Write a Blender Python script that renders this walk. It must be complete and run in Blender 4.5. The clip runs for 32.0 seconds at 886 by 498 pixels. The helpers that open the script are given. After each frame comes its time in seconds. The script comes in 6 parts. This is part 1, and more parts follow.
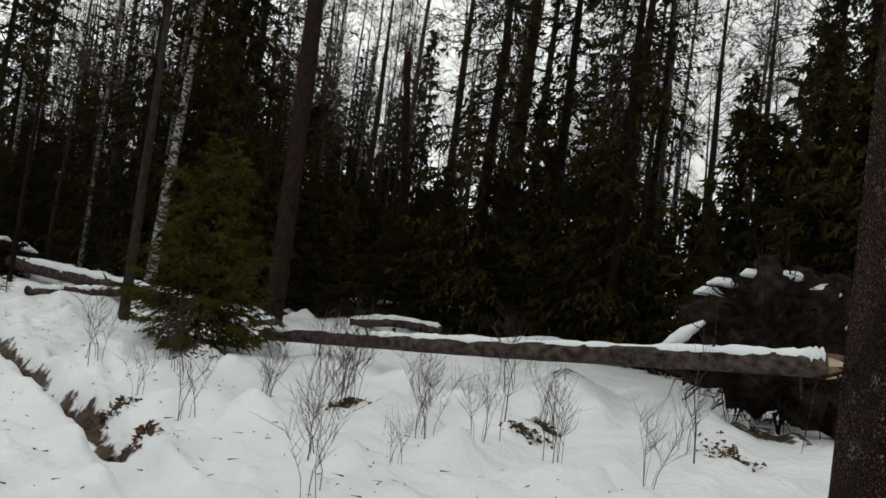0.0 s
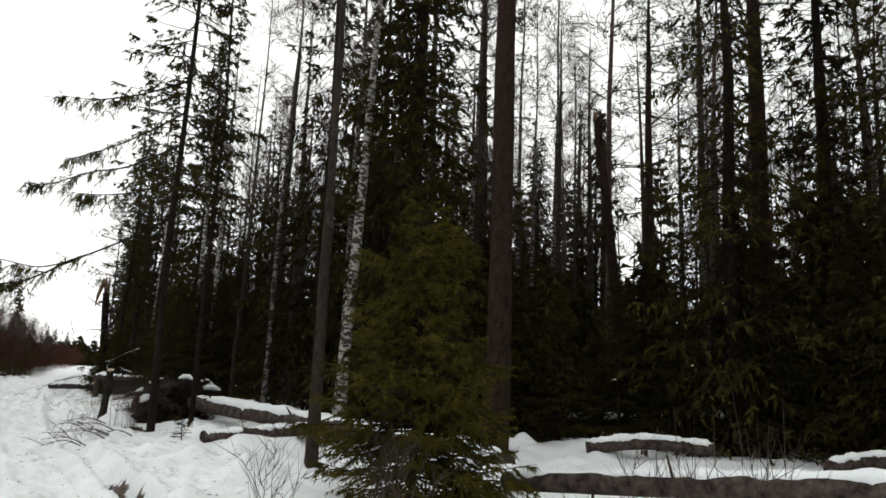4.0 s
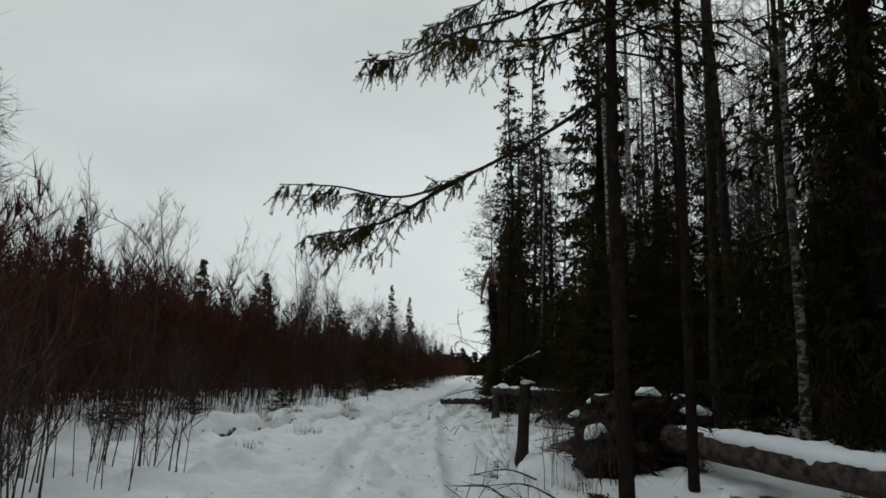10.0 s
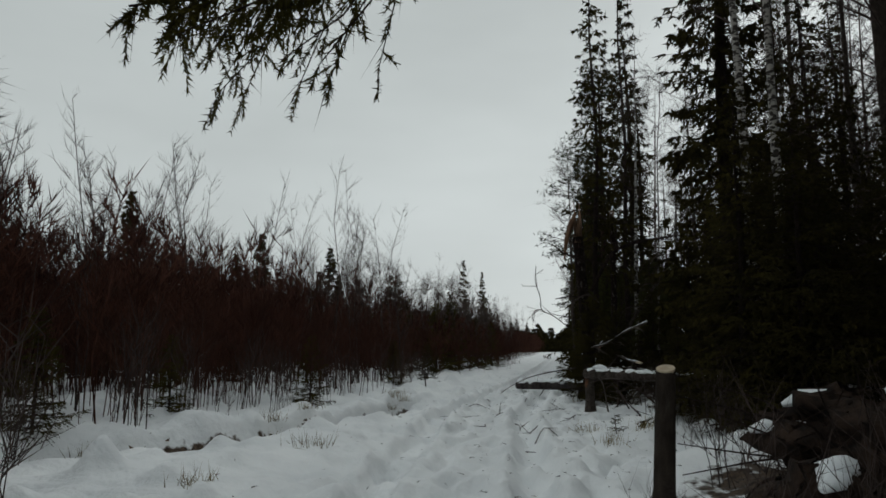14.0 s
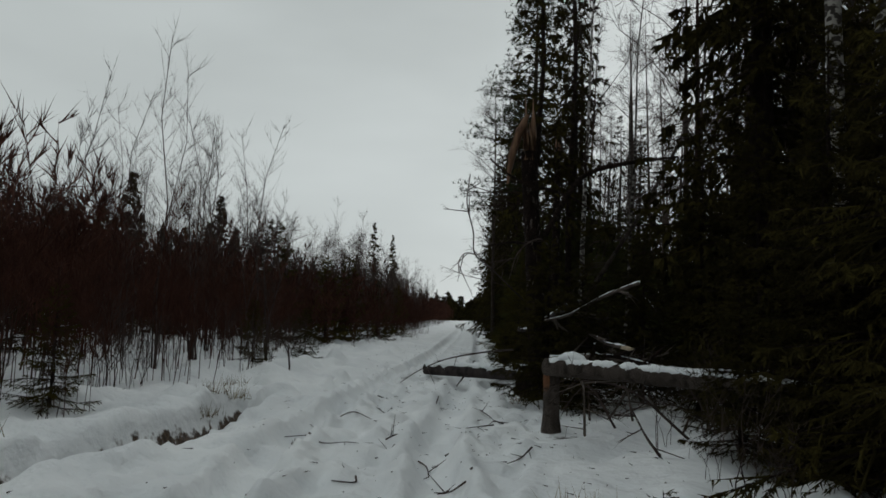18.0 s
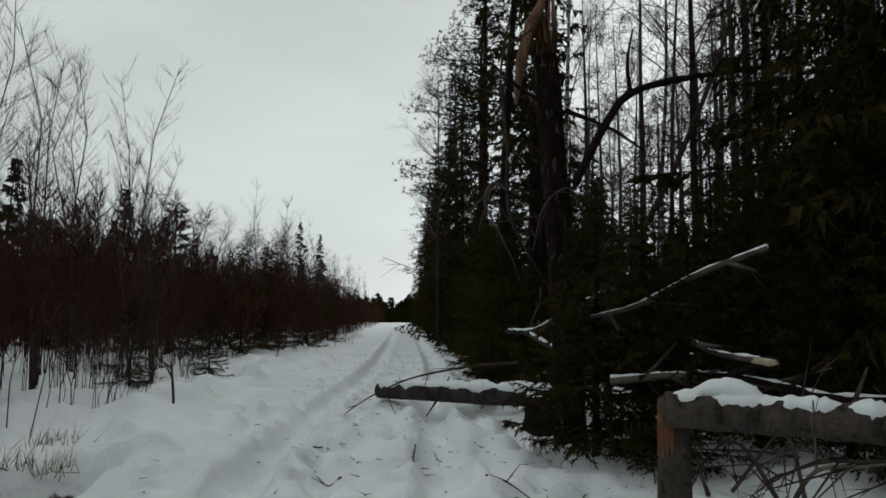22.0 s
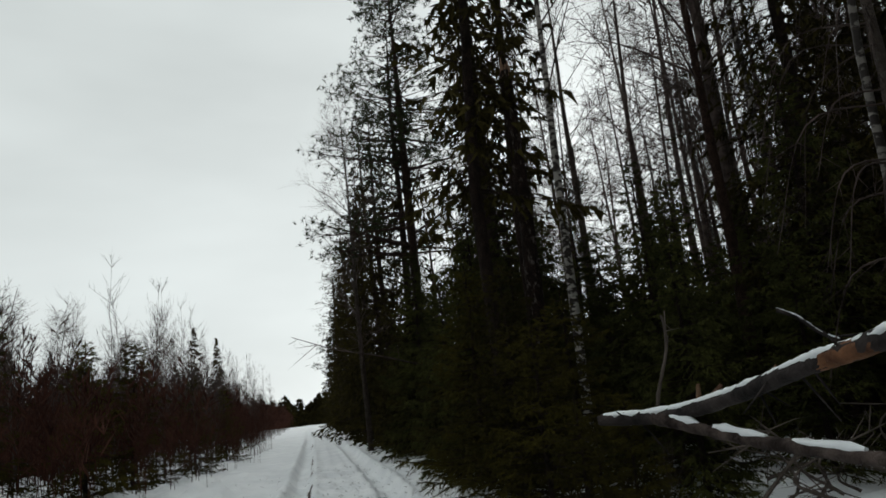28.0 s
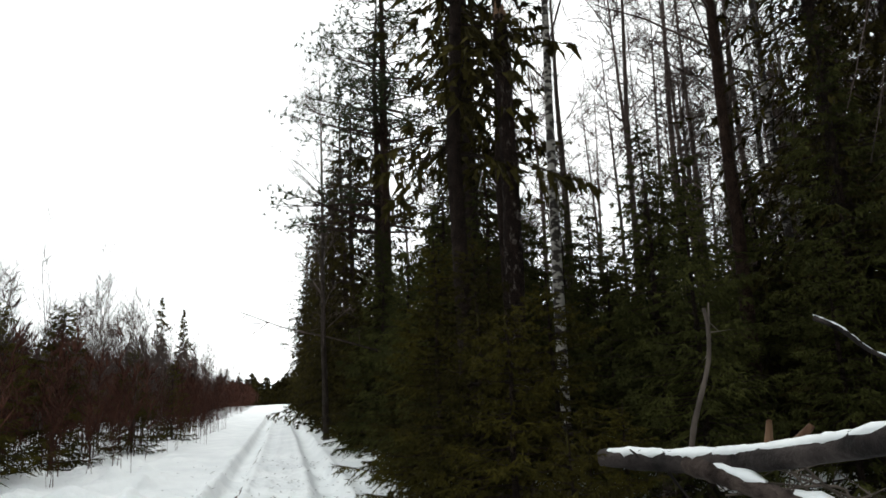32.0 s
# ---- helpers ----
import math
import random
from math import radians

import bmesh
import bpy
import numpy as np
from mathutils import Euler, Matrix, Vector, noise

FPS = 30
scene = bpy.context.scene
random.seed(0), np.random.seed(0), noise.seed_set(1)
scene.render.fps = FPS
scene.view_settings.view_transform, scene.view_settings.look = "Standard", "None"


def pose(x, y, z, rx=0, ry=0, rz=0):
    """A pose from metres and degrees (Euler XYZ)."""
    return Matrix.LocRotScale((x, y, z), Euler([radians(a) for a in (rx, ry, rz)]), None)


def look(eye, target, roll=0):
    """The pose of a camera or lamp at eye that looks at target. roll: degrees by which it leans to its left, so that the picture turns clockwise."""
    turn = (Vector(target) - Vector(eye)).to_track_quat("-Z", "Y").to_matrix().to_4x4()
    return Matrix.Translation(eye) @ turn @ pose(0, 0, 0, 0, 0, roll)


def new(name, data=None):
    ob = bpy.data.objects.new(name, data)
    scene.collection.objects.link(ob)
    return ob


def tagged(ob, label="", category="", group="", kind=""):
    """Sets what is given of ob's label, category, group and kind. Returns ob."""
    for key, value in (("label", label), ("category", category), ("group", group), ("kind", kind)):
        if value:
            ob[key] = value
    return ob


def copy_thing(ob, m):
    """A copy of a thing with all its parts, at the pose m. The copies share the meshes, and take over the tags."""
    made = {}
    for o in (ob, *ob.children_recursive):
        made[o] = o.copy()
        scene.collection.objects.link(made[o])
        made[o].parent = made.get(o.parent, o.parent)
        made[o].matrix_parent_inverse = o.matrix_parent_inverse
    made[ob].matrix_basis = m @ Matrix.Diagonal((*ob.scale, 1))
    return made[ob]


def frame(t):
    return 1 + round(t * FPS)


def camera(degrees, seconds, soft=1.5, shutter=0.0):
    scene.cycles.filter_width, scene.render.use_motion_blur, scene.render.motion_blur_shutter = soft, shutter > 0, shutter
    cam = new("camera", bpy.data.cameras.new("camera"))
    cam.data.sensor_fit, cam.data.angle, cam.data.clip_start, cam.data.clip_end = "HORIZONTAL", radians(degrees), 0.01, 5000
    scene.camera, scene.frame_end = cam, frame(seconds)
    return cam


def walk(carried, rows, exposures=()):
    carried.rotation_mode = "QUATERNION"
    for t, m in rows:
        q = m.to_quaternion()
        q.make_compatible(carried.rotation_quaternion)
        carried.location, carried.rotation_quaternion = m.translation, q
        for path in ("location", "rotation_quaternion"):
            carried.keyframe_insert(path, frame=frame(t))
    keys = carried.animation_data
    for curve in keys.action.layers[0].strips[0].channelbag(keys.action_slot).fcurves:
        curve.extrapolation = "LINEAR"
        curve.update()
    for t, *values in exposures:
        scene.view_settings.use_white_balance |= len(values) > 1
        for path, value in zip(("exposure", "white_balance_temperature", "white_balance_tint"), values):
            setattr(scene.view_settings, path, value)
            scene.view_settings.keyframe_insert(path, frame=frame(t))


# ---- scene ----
# ---- camera and walk ----
cam = camera(65.0, 32.0, soft=1.6)
PATH = [
    (0, (1.608, 5.258, 1.624), (4.728, 9.159, 1.848), 7.45),
    (0.5, (1.808, 5.715, 1.543), (5.018, 9.524, 1.980), 11.08),
    (1, (2.035, 6.193, 1.497), (4.964, 10.226, 1.888), 9.33),
    (1.5, (2.255, 6.700, 1.447), (4.812, 10.988, 1.729), 5.63),
    (2, (2.481, 7.180, 1.364), (4.402, 11.732, 2.126), 2.44),
    (5, (2.663, 10.209, 1.545), (4.720, 14.672, 2.466), 2.49),
    (6, (2.290, 11.618, 1.507), (3.585, 16.377, 2.332), -0.14),
    (6.5, (2.191, 12.459, 1.521), (3.091, 17.304, 2.367), 1.48),
    (7, (2.155, 13.321, 1.549), (2.852, 18.206, 2.357), 1.92),
    (7.5, (2.184, 14.139, 1.536), (2.280, 19.086, 2.256), -1.75),
    (8, (2.232, 14.930, 1.534), (2.260, 19.891, 2.158), 0.36),
    (8.5, (2.264, 15.690, 1.501), (2.155, 20.645, 2.160), 1.82),
    (9, (2.245, 16.436, 1.468), (1.947, 21.400, 1.989), -2.81),
    (9.5, (2.141, 17.177, 1.468), (1.689, 22.126, 2.017), 1.47),
    (10, (2.021, 17.902, 1.452), (1.646, 22.813, 2.314), 0.91),
    (11, (1.863, 19.331, 1.495), (1.564, 24.235, 2.425), -0.19),
    (12, (1.833, 20.634, 1.470), (1.334, 25.577, 2.033), -1.04),
    (13, (1.795, 21.587, 1.499), (1.235, 26.501, 2.235), -2.50),
    (13.5, (1.761, 22.138, 1.469), (0.944, 27.019, 2.183), -1.11),
    (15.5, (1.474, 24.690, 1.509), (0.619, 29.570, 2.185), 2.32),
    (16, (1.451, 25.559, 1.501), (0.607, 30.380, 2.524), -0.83),
    (16.5, (1.369, 26.455, 1.495), (0.752, 31.348, 2.320), 2.41),
    (17, (1.291, 27.312, 1.509), (0.696, 32.245, 2.067), 2.24),
    (17.5, (1.250, 28.169, 1.473), (0.748, 33.062, 2.373), -0.75),
    (18, (1.175, 28.960, 1.499), (0.904, 33.930, 1.973), 2.17),
    (19, (1.114, 30.284, 1.519), (0.766, 35.243, 2.052), 1.10),
    (19.5, (1.001, 30.837, 1.514), (0.548, 35.801, 1.905), 3.33),
    (20, (0.870, 31.354, 1.492), (0.338, 36.305, 1.942), 0.21),
    (20.5, (0.639, 31.872, 1.483), (0.201, 36.819, 2.062), -0.70),
    (21, (0.422, 32.337, 1.466), (0.628, 37.302, 2.020), 4.73),
    (21.5, (0.457, 32.722, 1.456), (0.944, 37.674, 1.944), 6.69),
    (22, (0.504, 33.137, 1.441), (0.752, 38.106, 1.939), 0.88),
    (22.5, (0.450, 33.611, 1.468), (0.340, 38.562, 2.154), 3.93),
    (23, (0.397, 34.116, 1.477), (0.465, 39.033, 2.382), 2.39),
    (24, (0.301, 35.214, 1.469), (0.630, 40.089, 2.531), -0.91),
    (25, (0.347, 36.263, 1.507), (0.816, 41.135, 2.531), -1.63),
    (25.5, (0.299, 36.834, 1.491), (0.808, 41.662, 2.687), 2.45),
    (27.5, (0.050, 38.431, 1.502), (0.663, 43.300, 2.461), -0.54),
    (28, (0.122, 38.861, 1.469), (1.083, 43.644, 2.565), -6.06),
    (28.5, (0.234, 39.272, 1.501), (1.967, 43.865, 2.453), -0.21),
    (29, (0.304, 39.576, 1.531), (2.272, 44.078, 2.455), 2.56),
    (30, (0.512, 39.981, 1.466), (1.508, 44.785, 2.433), -3.48),
    (30.5, (0.592, 40.211, 1.452), (2.171, 44.908, 2.119), 0.44),
    (31, (0.658, 40.356, 1.515), (3.097, 44.649, 2.298), 2.68),
    (32, (0.588, 40.382, 1.581), (1.686, 45.154, 2.593), -2.10),
]
walk(cam, [(t, look(eye, target, roll)) for t, eye, target, roll in PATH],
     exposures=[(0, 0.48, 6700, 11.0), (1, 0.5, 6709, 11.2), (1.6, 0.55, 6715, 11.3), (2.2, 0.66, 6720, 11.4), (4.5, 0.9, 6741, 11.8), (5.5, 0.9, 6750, 12.0),
                (6.5, 0.75, 6628, 10.1), (7.6, 0.5, 6500, 9.0), (8.4, 0.2, 6450, 8.6), (9.2, 0.02, 6360, 7.6), (12, -0.15, 6360, 7.6), (13.5, -0.2, 6360, 7.6),
                (15.5, -0.36, 6360, 7.6), (17.5, -0.36, 6360, 7.6), (19, -0.24, 6360, 7.6), (20, -0.2, 6360, 7.6), (24, 0.05, 6360, 7.6), (27.5, 0.12, 6400, 8.0),
                (28.4, 0.2, 6420, 8.2), (29, 0.52, 6425, 7.8), (30, 0.55, 6450, 8.5), (31, 0.66, 6475, 9.2), (32, 1.15, 6500, 10.0)])

# ---- overcast winter sky, weak wide sun behind cloud ----
SUN_EL, SUN_AZ = radians(24), radians(20)
world = bpy.data.worlds.new("overcast_sky")
scene.world = world
world.use_nodes = True
wn, wl = world.node_tree.nodes, world.node_tree.links
wn.clear()
w_out = wn.new("ShaderNodeOutputWorld")
w_bg = wn.new("ShaderNodeBackground")
w_sky = wn.new("ShaderNodeTexSky")
w_sky.sky_type = "NISHITA"
w_sky.sun_disc = False
w_sky.sun_elevation, w_sky.sun_rotation = SUN_EL, SUN_AZ
w_hsv = wn.new("ShaderNodeHueSaturation")
w_hsv.inputs["Saturation"].default_value = 0.08
w_mix = wn.new("ShaderNodeMixRGB")
w_mix.inputs["Fac"].default_value = 0.86
w_mix.inputs["Color2"].default_value = (6.12, 6.5, 6.4, 1)
w_tc = wn.new("ShaderNodeTexCoord")
w_map = wn.new("ShaderNodeMapping")
w_map.inputs["Scale"].default_value = (1.0, 1.0, 3.0)
w_noise = wn.new("ShaderNodeTexNoise")
w_noise.inputs["Scale"].default_value = 1.7
w_noise.inputs["Detail"].default_value = 4
w_ramp = wn.new("ShaderNodeMapRange")
w_ramp.inputs["From Min"].default_value, w_ramp.inputs["From Max"].default_value = 0.25, 0.75
w_ramp.inputs["To Min"].default_value, w_ramp.inputs["To Max"].default_value = 0.86, 1.12
w_mul = wn.new("ShaderNodeMixRGB")
w_mul.blend_type = "MULTIPLY"
w_mul.inputs["Fac"].default_value = 1.0
wl.new(w_sky.outputs["Color"], w_hsv.inputs["Color"])
wl.new(w_hsv.outputs["Color"], w_mix.inputs["Color1"])
wl.new(w_tc.outputs["Generated"], w_map.inputs["Vector"])
wl.new(w_map.outputs["Vector"], w_noise.inputs["Vector"])
wl.new(w_noise.outputs["Fac"], w_ramp.inputs["Value"])
wl.new(w_mix.outputs["Color"], w_mul.inputs["Color1"])
wl.new(w_ramp.outputs["Result"], w_mul.inputs["Color2"])
wl.new(w_mul.outputs["Color"], w_bg.inputs["Color"])
w_bg.inputs["Strength"].default_value = 0.1
wl.new(w_bg.outputs["Background"], w_out.inputs["Surface"])
sun = new("sun", bpy.data.lights.new("sun", "SUN"))
sun.data.energy, sun.data.angle, sun.data.color = 0.8, radians(25), (1.0, 0.97, 0.93)
sun.matrix_world = look((0, 0, 40), (math.sin(SUN_AZ) * -40, math.cos(SUN_AZ) * -40, 40 - 40 * math.tan(SUN_EL)))


# ---- materials ----
def material(name, c1, c2, rough=0.8, scale=6.0, stretch=(1, 1, 1), bump=0.3, bump_scale=30.0, vary=0.0, spec=0.15, fine=None):
    m = bpy.data.materials.new(name)
    m.use_nodes = True
    n, l = m.node_tree.nodes, m.node_tree.links
    b = n["Principled BSDF"]
    b.inputs["Roughness"].default_value = rough
    b.inputs["Specular IOR Level"].default_value = spec
    tc = n.new("ShaderNodeTexCoord")
    mp = n.new("ShaderNodeMapping")
    mp.inputs["Scale"].default_value = stretch
    l.new(tc.outputs["Object"], mp.inputs["Vector"])
    t1 = n.new("ShaderNodeTexNoise")
    t1.inputs["Scale"].default_value, t1.inputs["Detail"].default_value = scale, 5
    l.new(mp.outputs["Vector"], t1.inputs["Vector"])
    ramp = n.new("ShaderNodeValToRGB")
    ramp.color_ramp.elements[0].position, ramp.color_ramp.elements[1].position = 0.35, 0.68
    ramp.color_ramp.elements[0].color, ramp.color_ramp.elements[1].color = (*c1, 1), (*c2, 1)
    l.new(t1.outputs["Fac"], ramp.inputs["Fac"])
    colour = ramp.outputs["Color"]
    if vary:
        info = n.new("ShaderNodeObjectInfo")
        rng = n.new("ShaderNodeMapRange")
        rng.inputs["To Min"].default_value, rng.inputs["To Max"].default_value = 1 - vary, 1 + vary
        l.new(info.outputs["Random"], rng.inputs["Value"])
        geo = n.new("ShaderNodeNewGeometry")
        rng2 = n.new("ShaderNodeMapRange")
        rng2.inputs["To Min"].default_value, rng2.inputs["To Max"].default_value = 1 - vary, 1 + vary
        l.new(geo.outputs["Random Per Island"], rng2.inputs["Value"])
        mu = n.new("ShaderNodeMath")
        mu.operation = "MULTIPLY"
        l.new(rng.outputs["Result"], mu.inputs[0])
        l.new(rng2.outputs["Result"], mu.inputs[1])
        mx = n.new("ShaderNodeMixRGB")
        mx.blend_type = "MULTIPLY"
        mx.inputs["Fac"].default_value = 1
        l.new(colour, mx.inputs["Color1"])
        l.new(mu.outputs["Value"], mx.inputs["Color2"])
        colour = mx.outputs["Color"]
    l.new(colour, b.inputs["Base Color"])
    if bump:
        t2 = n.new("ShaderNodeTexNoise")
        t2.inputs["Scale"].default_value, t2.inputs["Detail"].default_value = bump_scale, 6
        l.new(mp.outputs["Vector"], t2.inputs["Vector"])
        bm = n.new("ShaderNodeBump")
        bm.inputs["Strength"].default_value, bm.inputs["Distance"].default_value = bump, 0.07 if name == "snow" else 0.03
        l.new(t2.outputs["Fac"], bm.inputs["Height"])
        l.new(bm.outputs["Normal"], b.inputs["Normal"])
    return m


def scaly_material(name, scale_colour, crack_colour, cells=(26, 26, 13), lichen=None, cover=0.6, edge=0.22, patch=(9, 9, 4), vary=0.0):
    """Bark broken into small upright scales with dark cracks between, and pale lichen in patches."""
    m = material(name, scale_colour, tuple(v * 0.45 for v in scale_colour), 0.95, 11.0, (1, 1, 0.5), 0.0, 30, vary, 0.08)
    n, l = m.node_tree.nodes, m.node_tree.links
    tc = n.new("ShaderNodeTexCoord")
    mp = n.new("ShaderNodeMapping")
    mp.inputs["Scale"].default_value = cells
    wob = n.new("ShaderNodeTexNoise")
    wob.inputs["Scale"].default_value, wob.inputs["Detail"].default_value = 0.8, 4
    add = n.new("ShaderNodeVectorMath")
    vor = n.new("ShaderNodeTexVoronoi")
    vor.feature = "DISTANCE_TO_EDGE"
    r = n.new("ShaderNodeValToRGB")
    r.color_ramp.elements[0].position, r.color_ramp.elements[1].position = 0.02, edge
    mx = n.new("ShaderNodeMixRGB")
    mx.inputs["Color1"].default_value = (*crack_colour, 1)
    bm = n.new("ShaderNodeBump")
    bm.inputs["Strength"].default_value, bm.inputs["Distance"].default_value = 1.0, 0.02
    b = n["Principled BSDF"]
    l.new(tc.outputs["Object"], mp.inputs["Vector"])
    l.new(mp.outputs["Vector"], wob.inputs["Vector"])
    l.new(mp.outputs["Vector"], add.inputs[0])
    l.new(wob.outputs["Color"], add.inputs[1])
    l.new(add.outputs["Vector"], vor.inputs["Vector"])
    l.new(vor.outputs["Distance"], r.inputs["Fac"])
    old = b.inputs["Base Color"].links[0].from_socket
    if lichen:
        mp2 = n.new("ShaderNodeMapping")
        mp2.inputs["Scale"].default_value = patch
        t = n.new("ShaderNodeTexNoise")
        t.inputs["Scale"].default_value, t.inputs["Detail"].default_value = 1.0, 7
        t.inputs["Roughness"].default_value = 0.65
        r2 = n.new("ShaderNodeValToRGB")
        r2.color_ramp.elements[0].position, r2.color_ramp.elements[1].position = cover, cover + 0.07
        mx2 = n.new("ShaderNodeMixRGB")
        mx2.inputs["Color2"].default_value = (*lichen, 1)
        l.new(tc.outputs["Object"], mp2.inputs["Vector"])
        l.new(mp2.outputs["Vector"], t.inputs["Vector"])
        l.new(t.outputs["Fac"], r2.inputs["Fac"])
        l.new(old, mx2.inputs["Color1"])
        l.new(r2.outputs["Color"], mx2.inputs["Fac"])
        old = mx2.outputs["Color"]
    l.new(old, mx.inputs["Color2"])
    l.new(r.outputs["Color"], mx.inputs["Fac"])
    l.new(mx.outputs["Color"], b.inputs["Base Color"])
    l.new(r.outputs["Color"], bm.inputs["Height"])
    l.new(bm.outputs["Normal"], b.inputs["Normal"])
    return m


def birch_material(name, white, dark, cover):
    m = material(name, white, tuple(v * 0.72 for v in white), 0.7, 5.0, (1, 1, 1), 0.25, 25)
    n, l = m.node_tree.nodes, m.node_tree.links
    tc = n.new("ShaderNodeTexCoord")
    mp = n.new("ShaderNodeMapping")
    mp.inputs["Scale"].default_value = (9, 9, 17)
    t = n.new("ShaderNodeTexNoise")
    t.inputs["Scale"].default_value, t.inputs["Detail"].default_value = 1.0, 6
    r = n.new("ShaderNodeValToRGB")
    r.color_ramp.elements[0].position, r.color_ramp.elements[1].position = cover, cover + 0.06
    mx = n.new("ShaderNodeMixRGB")
    l.new(tc.outputs["Object"], mp.inputs["Vector"])
    l.new(mp.outputs["Vector"], t.inputs["Vector"])
    l.new(t.outputs["Fac"], r.inputs["Fac"])
    l.new(r.outputs["Color"], mx.inputs["Fac"])
    b = n["Principled BSDF"]
    old = b.inputs["Base Color"].links[0].from_socket
    l.new(old, mx.inputs["Color1"])
    mx.inputs["Color2"].default_value = (*dark, 1)
    l.new(mx.outputs["Color"], b.inputs["Base Color"])
    return m


SNOW = material("snow", (0.77, 0.79, 0.81), (0.90, 0.915, 0.925), 0.65, 0.9, bump=1.0, bump_scale=5.0, spec=0.2)
def bare_soil(m, soil_1, soil_2):
    """Lets wet soil show where the ground's own mud value is high, with a ragged edge."""
    n, l = m.node_tree.nodes, m.node_tree.links
    b = n["Principled BSDF"]
    att = n.new("ShaderNodeAttribute")
    att.attribute_name = "mud"
    tc = n.new("ShaderNodeTexCoord")
    t = n.new("ShaderNodeTexNoise")
    t.inputs["Scale"].default_value, t.inputs["Detail"].default_value = 7.0, 7
    add = n.new("ShaderNodeMath")
    add.inputs[1].default_value = -0.5
    mul = n.new("ShaderNodeMath")
    mul.operation = "MULTIPLY_ADD"
    mul.inputs[1].default_value = 0.9
    r = n.new("ShaderNodeValToRGB")
    r.color_ramp.elements[0].position, r.color_ramp.elements[1].position = 0.45, 0.57
    t2 = n.new("ShaderNodeTexNoise")
    t2.inputs["Scale"].default_value, t2.inputs["Detail"].default_value = 16.0, 6
    c = n.new("ShaderNodeValToRGB")
    c.color_ramp.elements[0].color, c.color_ramp.elements[1].color = (*soil_1, 1), (*soil_2, 1)
    c.color_ramp.elements[0].position, c.color_ramp.elements[1].position = 0.35, 0.68
    mx = n.new("ShaderNodeMixRGB")
    for s in (t, t2):
        l.new(tc.outputs["Object"], s.inputs["Vector"])
    l.new(t.outputs["Fac"], add.inputs[0])
    l.new(add.outputs["Value"], mul.inputs[0])
    l.new(att.outputs["Fac"], mul.inputs[2])
    l.new(mul.outputs["Value"], r.inputs["Fac"])
    l.new(t2.outputs["Fac"], c.inputs["Fac"])
    old = b.inputs["Base Color"].links[0].from_socket
    l.new(old, mx.inputs["Color1"])
    l.new(c.outputs["Color"], mx.inputs["Color2"])
    l.new(r.outputs["Color"], mx.inputs["Fac"])
    l.new(mx.outputs["Color"], b.inputs["Base Color"])


bare_soil(SNOW, (0.028, 0.018, 0.011), (0.10, 0.066, 0.042))
SNOW_CAP = material("snow_cap", (0.80, 0.83, 0.86), (0.88, 0.90, 0.91), 0.65, 3.0, bump=0.4, bump_scale=14.0, spec=0.2)
BARK = scaly_material("spruce_bark", (0.060, 0.041, 0.032), (0.013, 0.009, 0.008), (34, 34, 15), (0.095, 0.085, 0.070), 0.60, 0.20, vary=0.12)
PINE_BARK = scaly_material("pine_bark", (0.082, 0.050, 0.037), (0.016, 0.010, 0.008), (17, 17, 6), (0.10, 0.075, 0.06), 0.62, 0.2, vary=0.1)
GREY_BARK = scaly_material("grey_bark", (0.105, 0.082, 0.066), (0.024, 0.018, 0.015), (40, 40, 13), (0.125, 0.115, 0.10), 0.58, 0.16, vary=0.12)
SCALY = scaly_material("scaly_spruce_bark", (0.095, 0.056, 0.042), (0.014, 0.009, 0.007), (30, 30, 15), (0.17, 0.14, 0.115), 0.57, 0.24, (16, 16, 9))
BIRCH = birch_material("birch_bark", (0.30, 0.28, 0.255), (0.030, 0.025, 0.022), 0.47)
FOREST_BIRCH = birch_material("forest_birch_bark", (0.17, 0.155, 0.14), (0.022, 0.018, 0.016), 0.44)
OLD_BIRCH = scaly_material("old_birch_bark", (0.050, 0.032, 0.026), (0.010, 0.007, 0.006), (30, 30, 11), (0.20, 0.17, 0.15), 0.56, 0.2, (17, 17, 7))
LOG_BARK = material("log_bark", (0.022, 0.015, 0.013), (0.105, 0.080, 0.070), 0.9, 9.0, (1, 1, 1), 1.0, 30, 0.08)
FALLEN_BARK = scaly_material("fallen_trunk_bark", (0.21, 0.175, 0.152), (0.045, 0.034, 0.028), (34, 34, 34), (0.06, 0.05, 0.042), 0.56, 0.14, (11, 11, 11))
DARK_LOG = material("dark_log_bark", (0.012, 0.010, 0.010), (0.065, 0.053, 0.050), 0.8, 6.0, (1, 1, 1), 0.7, 30, 0.05)
RED_WOOD = material("peeled_red_wood", (0.05, 0.022, 0.014), (0.27, 0.125, 0.06), 0.7, 7.0, (1, 1, 1), 0.5, 40)
SPLINTER = material("splintered_wood", (0.07, 0.036, 0.022), (0.21, 0.125, 0.075), 0.8, 9.0, (1, 1, 0.15), 0.8, 30)
CUT = material("pale_cut_wood", (0.38, 0.30, 0.21), (0.55, 0.46, 0.34), 0.8, 12, bump=0.3)
NEEDLES = material("spruce_needles", (0.020, 0.0165, 0.0055), (0.042, 0.0345, 0.009), 0.95, 1.2, bump=0, vary=0.3, spec=0.06)
YOUNG = material("young_spruce_needles", (0.026, 0.0225, 0.004), (0.062, 0.051, 0.009), 0.9, 1.6, bump=0, vary=0.3, spec=0.08)
EDGE_GREEN = material("forest_edge_needles", (0.026, 0.028, 0.009), (0.060, 0.060, 0.017), 0.95, 1.2, bump=0, vary=0.3, spec=0.06)
